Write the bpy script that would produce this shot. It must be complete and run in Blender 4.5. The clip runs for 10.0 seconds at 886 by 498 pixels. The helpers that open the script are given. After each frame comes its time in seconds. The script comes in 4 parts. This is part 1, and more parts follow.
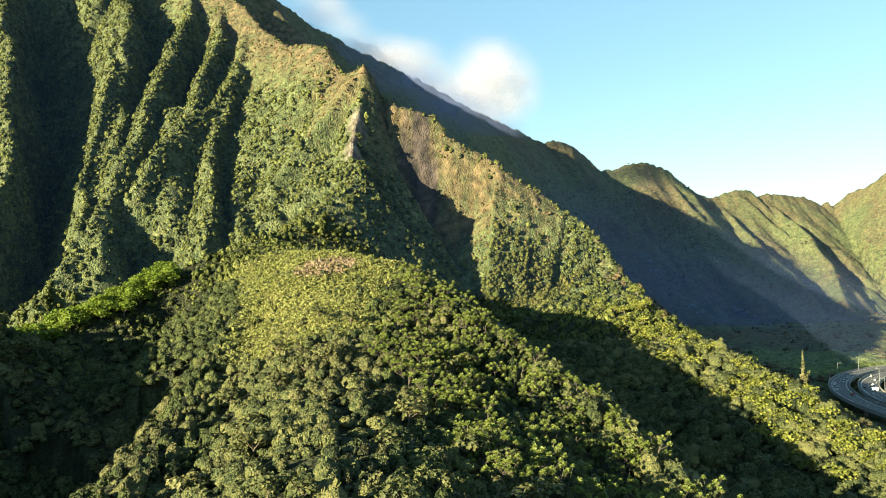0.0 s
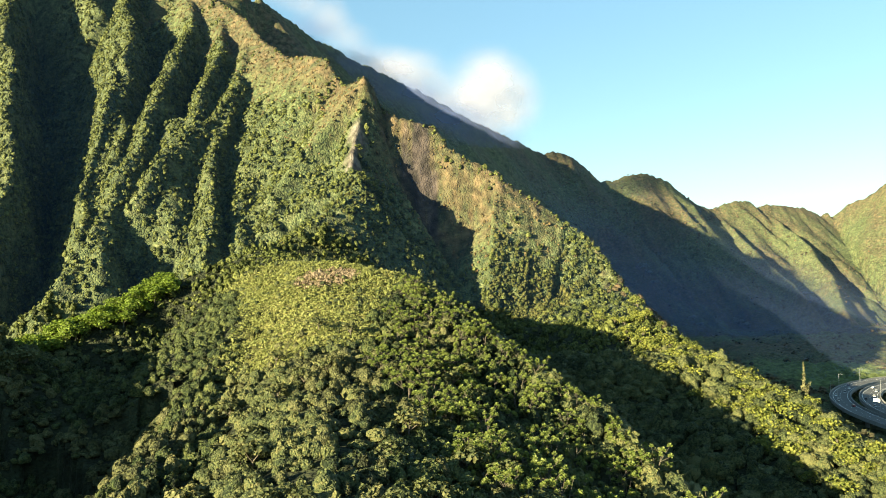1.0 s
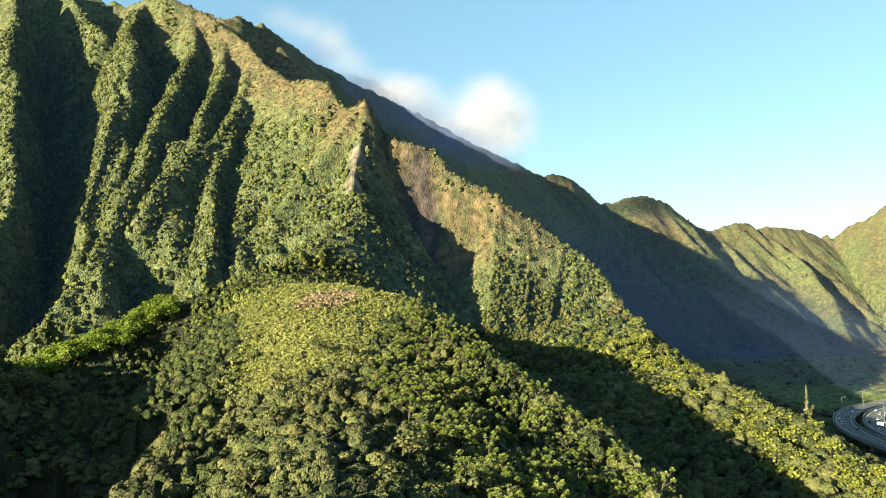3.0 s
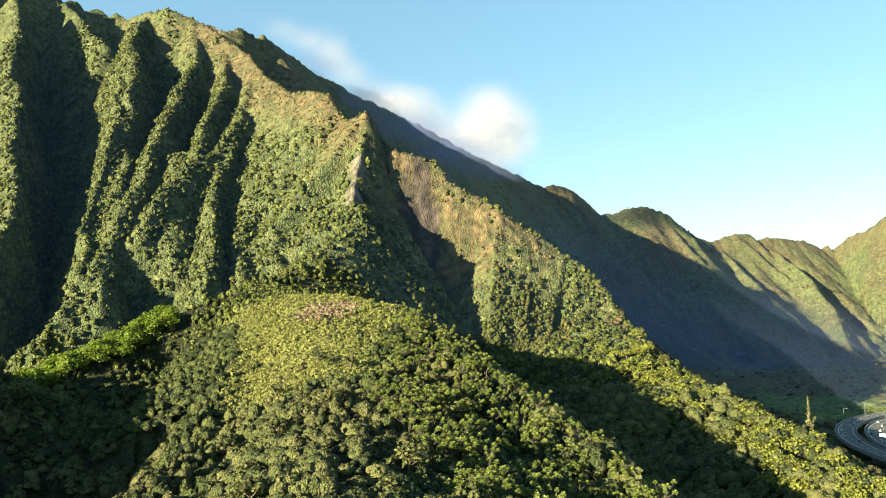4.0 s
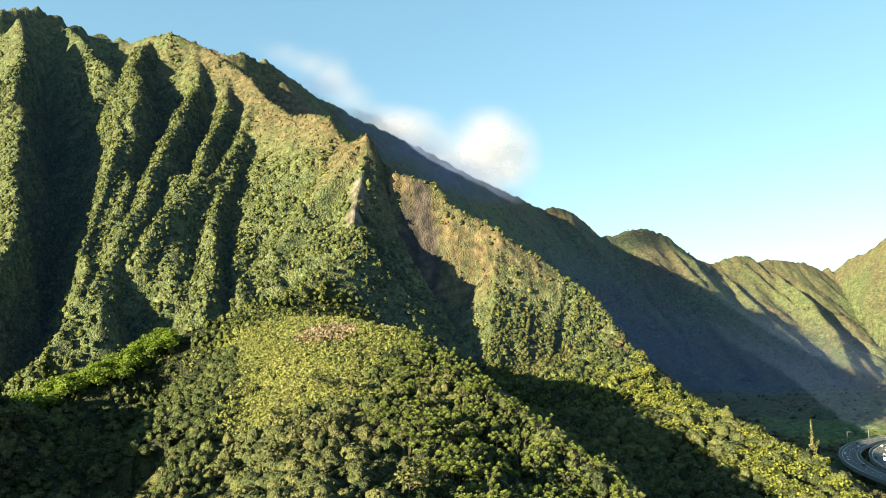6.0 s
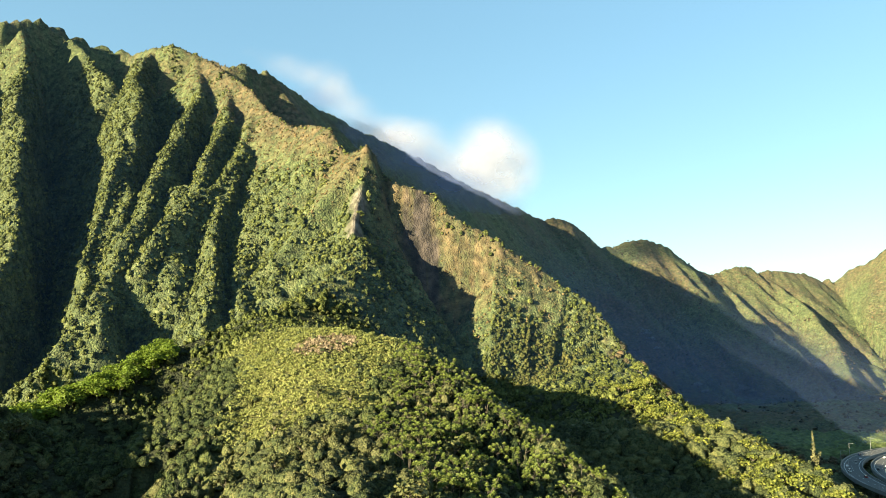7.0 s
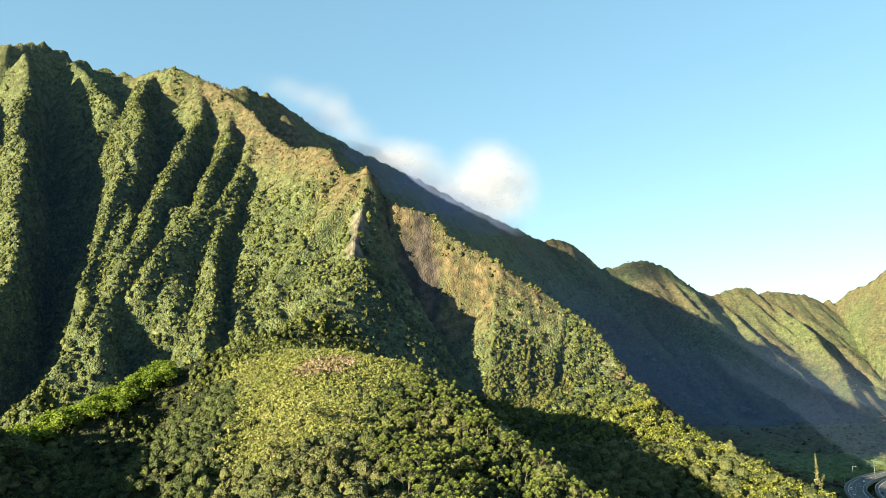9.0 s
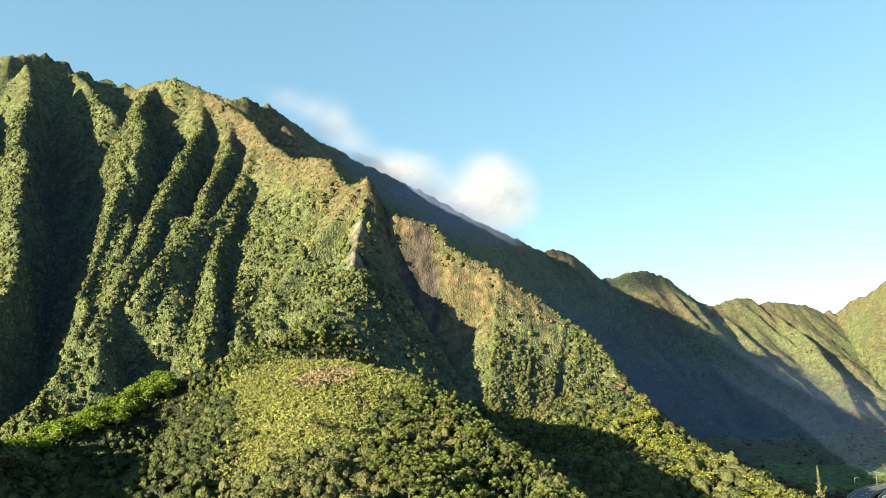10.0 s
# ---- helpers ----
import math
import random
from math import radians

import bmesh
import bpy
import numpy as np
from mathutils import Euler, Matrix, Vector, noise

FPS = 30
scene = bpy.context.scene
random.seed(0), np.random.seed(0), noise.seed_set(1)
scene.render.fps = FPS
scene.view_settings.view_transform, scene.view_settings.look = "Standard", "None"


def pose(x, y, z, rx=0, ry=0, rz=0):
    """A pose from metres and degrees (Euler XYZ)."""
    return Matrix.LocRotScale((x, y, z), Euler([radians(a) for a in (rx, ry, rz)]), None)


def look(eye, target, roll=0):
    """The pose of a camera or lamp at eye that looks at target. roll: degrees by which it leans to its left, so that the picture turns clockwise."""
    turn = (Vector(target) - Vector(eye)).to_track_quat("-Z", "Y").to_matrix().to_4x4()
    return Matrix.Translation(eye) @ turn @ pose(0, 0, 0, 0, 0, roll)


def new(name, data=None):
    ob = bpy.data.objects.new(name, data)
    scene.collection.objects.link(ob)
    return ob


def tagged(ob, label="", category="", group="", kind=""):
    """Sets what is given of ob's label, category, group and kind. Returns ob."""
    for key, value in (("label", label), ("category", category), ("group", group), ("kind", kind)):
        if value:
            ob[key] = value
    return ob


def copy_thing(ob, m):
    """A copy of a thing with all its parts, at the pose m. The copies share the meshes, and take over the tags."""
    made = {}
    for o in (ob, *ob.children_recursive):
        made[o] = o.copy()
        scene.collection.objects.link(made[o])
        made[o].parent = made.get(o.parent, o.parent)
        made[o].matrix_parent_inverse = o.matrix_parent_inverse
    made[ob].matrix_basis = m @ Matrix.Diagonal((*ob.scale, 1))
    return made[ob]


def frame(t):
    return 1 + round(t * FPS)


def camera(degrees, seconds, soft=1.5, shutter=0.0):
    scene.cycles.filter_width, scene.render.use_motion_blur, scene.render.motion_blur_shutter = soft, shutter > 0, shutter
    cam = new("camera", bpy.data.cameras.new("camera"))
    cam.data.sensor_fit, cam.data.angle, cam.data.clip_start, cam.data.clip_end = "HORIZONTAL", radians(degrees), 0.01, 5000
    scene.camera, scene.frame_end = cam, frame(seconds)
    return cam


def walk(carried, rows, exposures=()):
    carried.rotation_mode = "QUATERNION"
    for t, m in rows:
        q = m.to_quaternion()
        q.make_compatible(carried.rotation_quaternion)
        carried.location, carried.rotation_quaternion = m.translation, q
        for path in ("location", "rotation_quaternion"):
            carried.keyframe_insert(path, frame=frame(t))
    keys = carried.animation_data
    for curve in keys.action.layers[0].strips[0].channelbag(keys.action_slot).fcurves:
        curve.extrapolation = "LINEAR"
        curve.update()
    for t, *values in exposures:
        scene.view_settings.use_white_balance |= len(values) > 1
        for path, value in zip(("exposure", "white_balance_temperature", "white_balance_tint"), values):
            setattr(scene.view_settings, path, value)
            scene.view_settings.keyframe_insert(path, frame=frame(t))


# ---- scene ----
# The camera hangs in the air before the mountain, rises a hand's width and tilts up.
EYE, TILT = 92.0, 2.75
cam = camera(65.0, 10.0, soft=1.0)
ROWS = [
    (0.0, 0.0, 0.0), (0.5, 0.44, 0.003), (1.0, 0.895, 0.001), (1.5, 1.343, 0.02), (2.0, 1.8, 0.013), (2.5, 2.257, 0.019),
    (4.0, 3.6, 0.06), (4.5, 4.047, 0.075), (5.0, 4.506, 0.083), (5.5, 4.961, 0.08), (7.0, 6.304, 0.09), (7.5, 6.735, 0.09),
    (8.0, 7.176, 0.098), (8.5, 7.602, 0.092), (9.0, 8.032, 0.085), (9.5, 8.42, 0.088), (10.0, 8.884, 0.095),
]
walk(cam, [(t, pose(0, 0, EYE + 0.03 * t, 90 + TILT + up, 0, turn)) for t, up, turn in ROWS], exposures=[(0.0, 2.68, 6950, 4), (10.0, 2.68, 6950, 4)])

# ---- light: a low sun behind the viewer's left shoulder, blue sky ----
SUN_UP, SUN_FROM = 12.0, 230.5        # degrees above the horizon; compass bearing with y as north
world = bpy.data.worlds.new("sky")
scene.world = world
world.use_nodes = True
wn, wl = world.node_tree.nodes, world.node_tree.links
sky = wn.new("ShaderNodeTexSky")
sky.sky_type, sky.sun_disc = "NISHITA", False
sky.sun_elevation, sky.sun_rotation = radians(SUN_UP), radians(SUN_FROM)
sky.altitude, sky.air_density, sky.dust_density, sky.ozone_density = 0, 1.3, 0.0, 2.0
depth = wn.new("ShaderNodeHueSaturation")
depth.inputs["Saturation"].default_value = 1.18
wl.new(sky.outputs[0], depth.inputs["Color"])
veil = wn.new("ShaderNodeMix")
veil.data_type = "RGBA"
veil.inputs["Factor"].default_value, veil.inputs["B"].default_value = 0.42, (1.15, 2.15, 3.12, 1)
wl.new(depth.outputs[0], veil.inputs["A"])
wl.new(veil.outputs["Result"], wn["Background"].inputs[0])
wn["Background"].inputs[1].default_value = 0.05
sun_data = bpy.data.lights.new("sun", "SUN")
sun_data.energy, sun_data.angle, sun_data.color = 5.0, radians(0.53), (1.0, 0.865, 0.57)
sun = new("sun", sun_data)
a, e = radians(SUN_FROM), radians(SUN_UP)
sun.matrix_world = look((math.sin(a) * math.cos(e) * 900, math.cos(a) * math.cos(e) * 900, 900 * math.sin(e) + EYE), (0, 0, EYE))


# ---- noise on arrays ----
def lattice(i, j, seed):
    n = (i * 374761393 + j * 668265263 + seed * 974634777) & 0xFFFFFFFF
    n = ((n ^ (n >> 13)) * 1274126177) & 0xFFFFFFFF
    return ((n ^ (n >> 16)) & 0xFFFF) / 65535.0


def vnoise(x, y, seed=0):
    """Smooth value noise, 0 to 1, one bump a unit."""
    i, j = np.floor(x).astype(np.int64), np.floor(y).astype(np.int64)
    u, v = x - i, y - j
    u, v = u * u * (3 - 2 * u), v * v * (3 - 2 * v)
    p, q = lattice(i, j, seed), lattice(i + 1, j, seed)
    r, s = lattice(i, j + 1, seed), lattice(i + 1, j + 1, seed)
    return (p + (q - p) * u) * (1 - v) + (r + (s - r) * u) * v


def fbm(x, y, seed=0, octaves=4):
    total, weight, size = 0.0, 0.0, 1.0
    for k in range(octaves):
        total = total + size * vnoise(x * 2 ** k, y * 2 ** k, seed + 11 * k)
        weight, size = weight + size, size * 0.5
    return total / weight


# ---- the lie of the land ----
RIDGES = []


def ridge(name, left, right, soft, reach, flute, spacing, crest):
    """Notes a ridge: slope on the left and right of its run, roundness, reach, flute height, flute spacing, crest."""
    RIDGES.append((name, left, right, soft, reach, flute, spacing, crest))


ridge("main_crest_west", 1.3, 3.4, 2, 420, 26, 75, [(-913, 860, 539), (-740, 900, 553), (-628, 925, 564), (-611, 985, 601), (-593, 1005, 597), (-584, 1020, 592), (-550, 1060, 591), (-494, 1060, 582), (-442, 1000, 560), (-408, 985, 559), (-359, 985, 536), (-309, 940, 502), (-290, 957, 516), (-279, 972, 513), (-275, 979, 507), (-268, 990, 523), (-260, 1002, 514)])
ridge("main_crest_middle", 1.2, 1.35, 3, 420, 22, 110, [(-260, 1002, 514), (-219, 1090, 504), (-148, 1212, 497), (-30, 1484, 512), (98, 1769, 521), (222, 1959, 513), (298, 2100, 513)])
ridge("main_crest_east", 0.9, 1.0, 3, 420, 46, 64, [(298, 2100, 513), (353, 2125, 524), (403, 2148, 514), (448, 2163, 481), (494, 2178, 440), (541, 2187, 445), (580, 2193, 461), (628, 2202, 473), (667, 2214, 466), (727, 2232, 449), (777, 2250, 410), (830, 2271, 383), (885, 2292, 367), (940, 2313, 385), (990, 2333, 401), (1041, 2352, 397), (1067, 2366, 380), (1104, 2382, 390), (1164, 2404, 396), (1219, 2424, 391), (1272, 2444, 387), (1321, 2462, 377), (1350, 2472, 362), (1373, 2479, 381), (1393, 2478, 357), (1435, 2447, 402), (1484, 2393, 428), (1516, 2352, 466), (1792, 2220, 625)])
ridge("front_ridge_upper", 1.9, 1.4, 1.5, 320, 10, 30, [(-354, 970, 530), (-252, 860, 438), (-213, 800, 387), (-165, 730, 341), (-136, 690, 330), (-113, 660, 316), (-93, 640, 283), (-67, 600, 279)])
ridge("front_ridge_middle", 1.7, 1.3, 1.5, 300, 1.5, 38, [(46, 591, 191), (59, 589, 181), (75, 587, 172), (83, 585, 166), (103, 580, 150), (119, 570, 137), (131, 560, 118), (139, 540, 95)])
ridge("knob", 1.9, 5.5, 2.5, 300, 3, 20, [(-47, 608, 248), (-24, 608, 242), (-6, 606, 237), (3, 600, 219), (32, 595, 202), (46, 591, 191)])
ridge("peak_back", 1.9, 3.2, 1.5, 300, 4, 20, [(-69, 609, 279), (-62, 614, 263), (-47, 611, 249)])
ridge("front_ridge_lower", 1.1, 0.12, 8, 250, 4, 40, [(139, 540, 93), (131, 460, 77), (132, 395, 65), (133, 352, 59), (144, 312, 48), (149, 288, 44), (152, 264, 37), (154, 244, 32), (155, 212, 25)])
ridge("rib_a", 2.6, 9.0, 3, 300, 5, 22, [(-445, 990, 547), (-424, 900, 472), (-383, 800, 389), (-336, 690, 299), (-321, 640, 247), (-303, 590, 200), (-287, 550, 165), (-257, 492, 121)])
ridge("rib_a_foot", 0.9, 9.0, 3, 300, 3, 22, [(-257, 492, 121), (-267, 464, 85), (-294, 452, 61), (-318, 445, 39)])
ridge("rib_a_inner", 2.4, 3.0, 8, 300, 4, 22, [(-456, 985, 538), (-423, 900, 466), (-365, 800, 406), (-330, 700, 302), (-314, 650, 249), (-297, 600, 202), (-281, 558, 166), (-257, 508, 126)])
ridge("rib_b", 2.6, 3.4, 8, 300, 5, 22, [(-368, 975, 529), (-319, 860, 434), (-304, 790, 376), (-293, 720, 323), (-280, 660, 273), (-267, 610, 229), (-261, 560, 190), (-256, 520, 148), (-249, 490, 121)])
ridge("rib_c", 2.6, 2.8, 6, 300, 5, 22, [(-311, 960, 504), (-260, 800, 386), (-248, 730, 330), (-243, 680, 285), (-236, 640, 255)])
ridge("rib_d", 2.2, 2.6, 8, 300, 5, 22, [(-233, 800, 379), (-223, 760, 343), (-215, 690, 288), (-223, 640, 252), (-233, 600, 226), (-240, 570, 200), (-239, 540, 168)])
ridge("rib_e", 3.8, 2.0, 8, 300, 5, 22, [(-215, 690, 288), (-203, 620, 226), (-191, 570, 182), (-165, 500, 132)])
ridge("rib_f", 1.5, 3.2, 9, 300, 5, 22, [(-188, 740, 327), (-170, 670, 254), (-172, 620, 216), (-168, 580, 179), (-157, 540, 146), (-138, 480, 116)])
ridge("rib_g", 1.8, 1.8, 8, 300, 5, 22, [(-139, 690, 316), (-138, 650, 254), (-135, 590, 195), (-127, 520, 140)])
ridge("rib_h", 1.8, 2.2, 6, 300, 5, 22, [(-97, 640, 273), (-102, 610, 234), (-104, 570, 187), (-103, 530, 154)])
ridge("buttress", 1.5, 2.8, 20, 300, 5, 22, [(-252, 652, 257), (-234, 594, 207), (-216, 552, 167), (-200, 520, 134)])
ridge("buttress_west", 3.4, 6.0, 12, 300, 5, 22, [(-305, 655, 256), (-277, 578, 190), (-247, 512, 136), (-238, 482, 121)])
ridge("peak_edge", 3.2, 1.6, 1.5, 300, 0, 30, [(-67, 600, 277), (-71, 585, 248), (-73, 568, 219), (-73, 548, 191), (-62, 528, 175)])
ridge("saddle_spur", 1.3, 0.75, 10, 300, 2, 24, [(-70, 540, 181), (-64, 522, 170), (-74, 495, 155), (-89, 465, 136), (-105, 440, 121), (-122, 425, 115)])
ridge("rib_head", 2.2, 3.2, 5, 300, 5, 22, [(-575, 1000, 579), (-538, 978, 544), (-502, 955, 506), (-463, 925, 470)])
ridge("west_rib", 4.0, 2.4, 6, 300, 5, 22, [(-598, 930, 555), (-562, 880, 474), (-518, 800, 387), (-461, 730, 342), (-404, 640, 247), (-355, 560, 181), (-331, 500, 122), (-311, 430, 68)])
ridge("west_rib_outer", 2.0, 2.2, 8, 300, 5, 22, [(-738, 930, 557), (-592, 800, 420), (-475, 640, 247), (-385, 500, 130)])
ridge("mound_spine", 1.35, 0.8, 40, 200, 0, 30, [(-14, 75, 59), (-18, 115, 56), (-25, 170, 62), (-32, 220, 71), (-43, 290, 88), (-53, 335, 103), (-75, 365, 107), (-107, 420, 114)])
ridge("mound_shoulder", 2.0, 0.6, 16, 200, 0, 30, [(-51, 340, 104), (-24, 318, 100), (-9, 290, 90), (13, 250, 76), (30, 224, 63), (44, 197, 54), (55, 165, 42), (59, 135, 36)])
ridge("mound_body", 0.75, 0.75, 25, 200, 0, 30, [(-29, 318, 93), (-22, 285, 82), (-1, 210, 62), (11, 155, 50), (16, 115, 44)])
ridge("mound_west_edge", 0.6, 1.9, 10, 200, 0, 30, [(-87, 340, 89), (-81, 260, 68), (-79, 230, 59), (-74, 195, 54), (-71, 165, 50), (-69, 140, 47), (-66, 115, 45)])
ridge("bright_spur", 0.8, 0.9, 5, 200, 0, 30, [(-107, 420, 114), (-126, 405, 107), (-146, 395, 100), (-165, 380, 90), (-170, 360, 79), (-185, 345, 71), (-199, 335, 63), (-218, 320, 52)])
ridge("west_hill", 0.6, 0.75, 8, 200, 0, 40, [(-355, -50, 112), (-280, 100, 101), (-230, 190, 98), (-226, 250, 84), (-222, 280, 74)])
ridge("west_shoulder", 0.5, 0.9, 10, 200, 0, 40, [(-262, 305, 77), (-205, 290, 75), (-178, 270, 70), (-160, 250, 61)])
ridge("far_spur_a", 1.7, 0.8, 3, 300, 18, 55, [(901, 2310, 368), (918, 2064, 224), (914, 1872, 135), (893, 1716, 79)])
ridge("far_spur_b", 1.3, 0.9, 3, 300, 18, 55, [(1091, 2382, 381), (1120, 2160, 256), (1084, 1944, 138), (989, 1704, 27)])
ridge("far_spur_c", 1.0, 1.1, 3, 300, 18, 55, [(1448, 2442, 409), (1417, 2220, 235), (1333, 1920, 58)])


def ridge_height(x, y, left, right, soft, reach, flute, spacing, crest):
    """Height of one ridge's flanks at x, y, and the distance from its crest line."""
    best = np.full(x.shape, 1e9)
    z, s, side = np.zeros(x.shape), np.zeros(x.shape), np.zeros(x.shape)
    run, last = 0.0, len(crest) - 2
    for k, ((ax, ay, az), (bx, by, bz)) in enumerate(zip(crest, crest[1:])):
        dx, dy = bx - ax, by - ay
        length = math.hypot(dx, dy)
        free = ((x - ax) * dx + (y - ay) * dy) / length ** 2
        t = np.clip(free, 0, 1)
        over = np.where(((free < 0) & (k == 0)) | ((free > 1) & (k == last)), free - t, 0) * length
        d = np.sqrt((x - ax - t * dx) ** 2 + (y - ay - t * dy) ** 2 + (60 if soft < 2 else 2.2) * over ** 2)
        near = d < best
        best = np.where(near, d, best)
        z = np.where(near, az + t * (bz - az), z)
        s = np.where(near, run + t * length, s)
        side = np.where(near, np.sign((x - ax) * dy - (y - ay) * dx), side)
        run += length
    d = np.sqrt(best ** 2 + soft ** 2) - soft
    slope = np.where(side > 0, right, left)
    drop = slope * (0.45 * reach * (1 - np.exp(-d / reach)) + 0.55 * d)
    if flute:
        warp = s + 0.35 * spacing * (2 * vnoise(best / 90, s / 140, 5) - 1)
        rib = 1 - np.abs(2 * vnoise(warp / spacing, best / 400, 3) - 1)
        rib = 0.65 * rib + 0.35 * (1 - np.abs(2 * vnoise(warp / spacing * 2.3, best / 260, 8) - 1))
        drop = drop + flute * (1 - np.exp(-best / (flute * 2.0))) * (1 - 1.35 * rib)
    return z - drop, best


def land(x, y):
    """Height of the bare ground, the dryness of its growth (0 to 1) and its distance from the mound's spine."""
    blend = 3.5
    base = -3 + 6 * fbm(x / 160, y / 160, 21) + np.clip(np.hypot(x, y) - 3000, 0, None) * 0.02
    heights = [base]
    dry = np.zeros(x.shape)
    mound, crest_near = np.full(x.shape, 1e9), np.full(x.shape, 1e9)
    for name, left, right, soft, reach, flute, spacing, crest in RIDGES:
        bent = 4.0 if "rib" in name or "buttress" in name else 3.0 if name == "knob" else 0.0
        wx = x + bent * (2 * vnoise(x / 24, y / 24, 51) - 1) if bent else x
        wy = y + bent * (2 * vnoise(x / 24, y / 24, 52) - 1) if bent else y
        h, d = ridge_height(wx, wy, left, right, soft, reach, flute, spacing, crest)
        heights.append(h)
        crest_near = np.minimum(crest_near, d)
        if name in ("front_ridge_upper", "front_ridge_middle", "knob"):
            dry = np.maximum(dry, np.clip((118 - x) / 40, 0, 1) * np.clip(1.15 - d / (62 + 50 * (fbm(x / 40, y / 40, 45) - 0.5)), 0, 1))
        if name.startswith(("main_crest", "far_spur")):
            dry = np.maximum(dry, np.clip(1.0 - d / (120 if name == "main_crest_west" else 300), 0, 1) * np.clip(2.4 * fbm(x / 90, y / 90, 44) - 0.6, 0, 1))
        if name == "mound_spine":
            mound = d
    top = np.maximum.reduce(heights)
    z = top + blend * np.log(sum(np.exp(np.maximum((h - top) / blend, -30)) for h in heights))
    far = np.clip((np.hypot(x, y) - 250) / 500, 0, 1)
    z = z + (fbm(x / 34, y / 34, 31) - 0.5) * (4 + 10 * far) * np.clip(crest_near / 30, 0.12, 1)
    clumps = np.abs(2 * vnoise(x / 7, y / 7, 41) - 1) + 0.6 * np.abs(2 * vnoise(x / 3.4, y / 3.4, 42) - 1)
    z = z + clumps * (0.8 + 2.2 * far)
    z = z + dry * np.clip((900 - y) / 200, 0, 1) * 4.5 * (1 - np.abs(2 * fbm(x / 13, y / 13, 46, 3) - 1) * 1.6) * np.clip(crest_near / 12, 0, 1)
    remote = np.clip((np.hypot(x, y) - 900) / 500, 0, 1)
    z = z + remote * 8 * np.abs(2 * vnoise(x / 26, y / 34, 43) - 1)
    return z, dry, mound


def mound_zone(x, y):
    """1 on the ferny top and west flank of the mound, fading raggedly to 0."""
    line = next(r[7] for r in RIDGES if r[0] == "mound_spine")
    off = x - np.interp(y, [p[1] for p in line], [p[0] for p in line])
    ragged = 22 * (fbm(x / 22, y / 22, 91) - 0.5)
    high = np.clip((y - 222 + ragged) / 14, 0, 1) * np.clip((375 - y + ragged) / 14, 0, 1)
    return high * np.clip((off + 48 + ragged) / 12, 0, 1) * np.clip((4 + 0.3 * (y - 200) - off + ragged) / 12, 0, 1)


def meadow_zone(x, y):
    """1 on the grassy slope above the highway."""
    off = np.hypot((x - 440) / 120, (y - 800) / 150)
    return np.clip((1 - off + 0.9 * (fbm(x / 40, y / 40, 90) - 0.5)) / 0.2, 0, 1)


def crag_zone(x, y):
    """1 on the bare rock below the sharp peak."""
    edge = next(r[7] for r in RIDGES if r[0] == "peak_edge")[:4]
    d = ridge_height(x, y, 1, 1, 1, 100, 0, 10, edge)[1]
    ragged = 16 * (fbm(x / 9, y / 9, 95) - 0.5)
    return np.clip((8 - d + ragged) / 5, 0, 1) * np.clip((582 - y) / 8, 0, 1)


def rock_zone(x, y):
    """1 on the dark outcrop of the knob beside the peak."""
    off = np.hypot((x + 19 + 0.25 * (y - 595)) / 1.4, (y - 595) / 1.3)
    return 0.9 * np.clip((12 - off + 22 * (fbm(x / 7, y / 7, 92) - 0.5)) / 5, 0, 1)


FRONT = sorted(p[:2] for r in RIDGES if r[0].startswith("front_ridge") for p in r[7])


def behind_front(x, y):
    """True beyond the front ridge, in the deep valley."""
    return y > np.interp(x, [p[0] for p in FRONT], [p[1] for p in FRONT]) + np.where(x < -250, 70, 25)


def gap_shade_zone(x, y):
    """1 where the soil colour is darkened under dense growth, in place of gap shade."""
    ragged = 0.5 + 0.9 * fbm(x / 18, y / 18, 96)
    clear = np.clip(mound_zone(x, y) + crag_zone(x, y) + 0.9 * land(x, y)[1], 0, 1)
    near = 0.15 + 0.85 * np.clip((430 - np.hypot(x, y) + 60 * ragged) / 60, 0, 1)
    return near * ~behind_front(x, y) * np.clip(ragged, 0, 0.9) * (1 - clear)


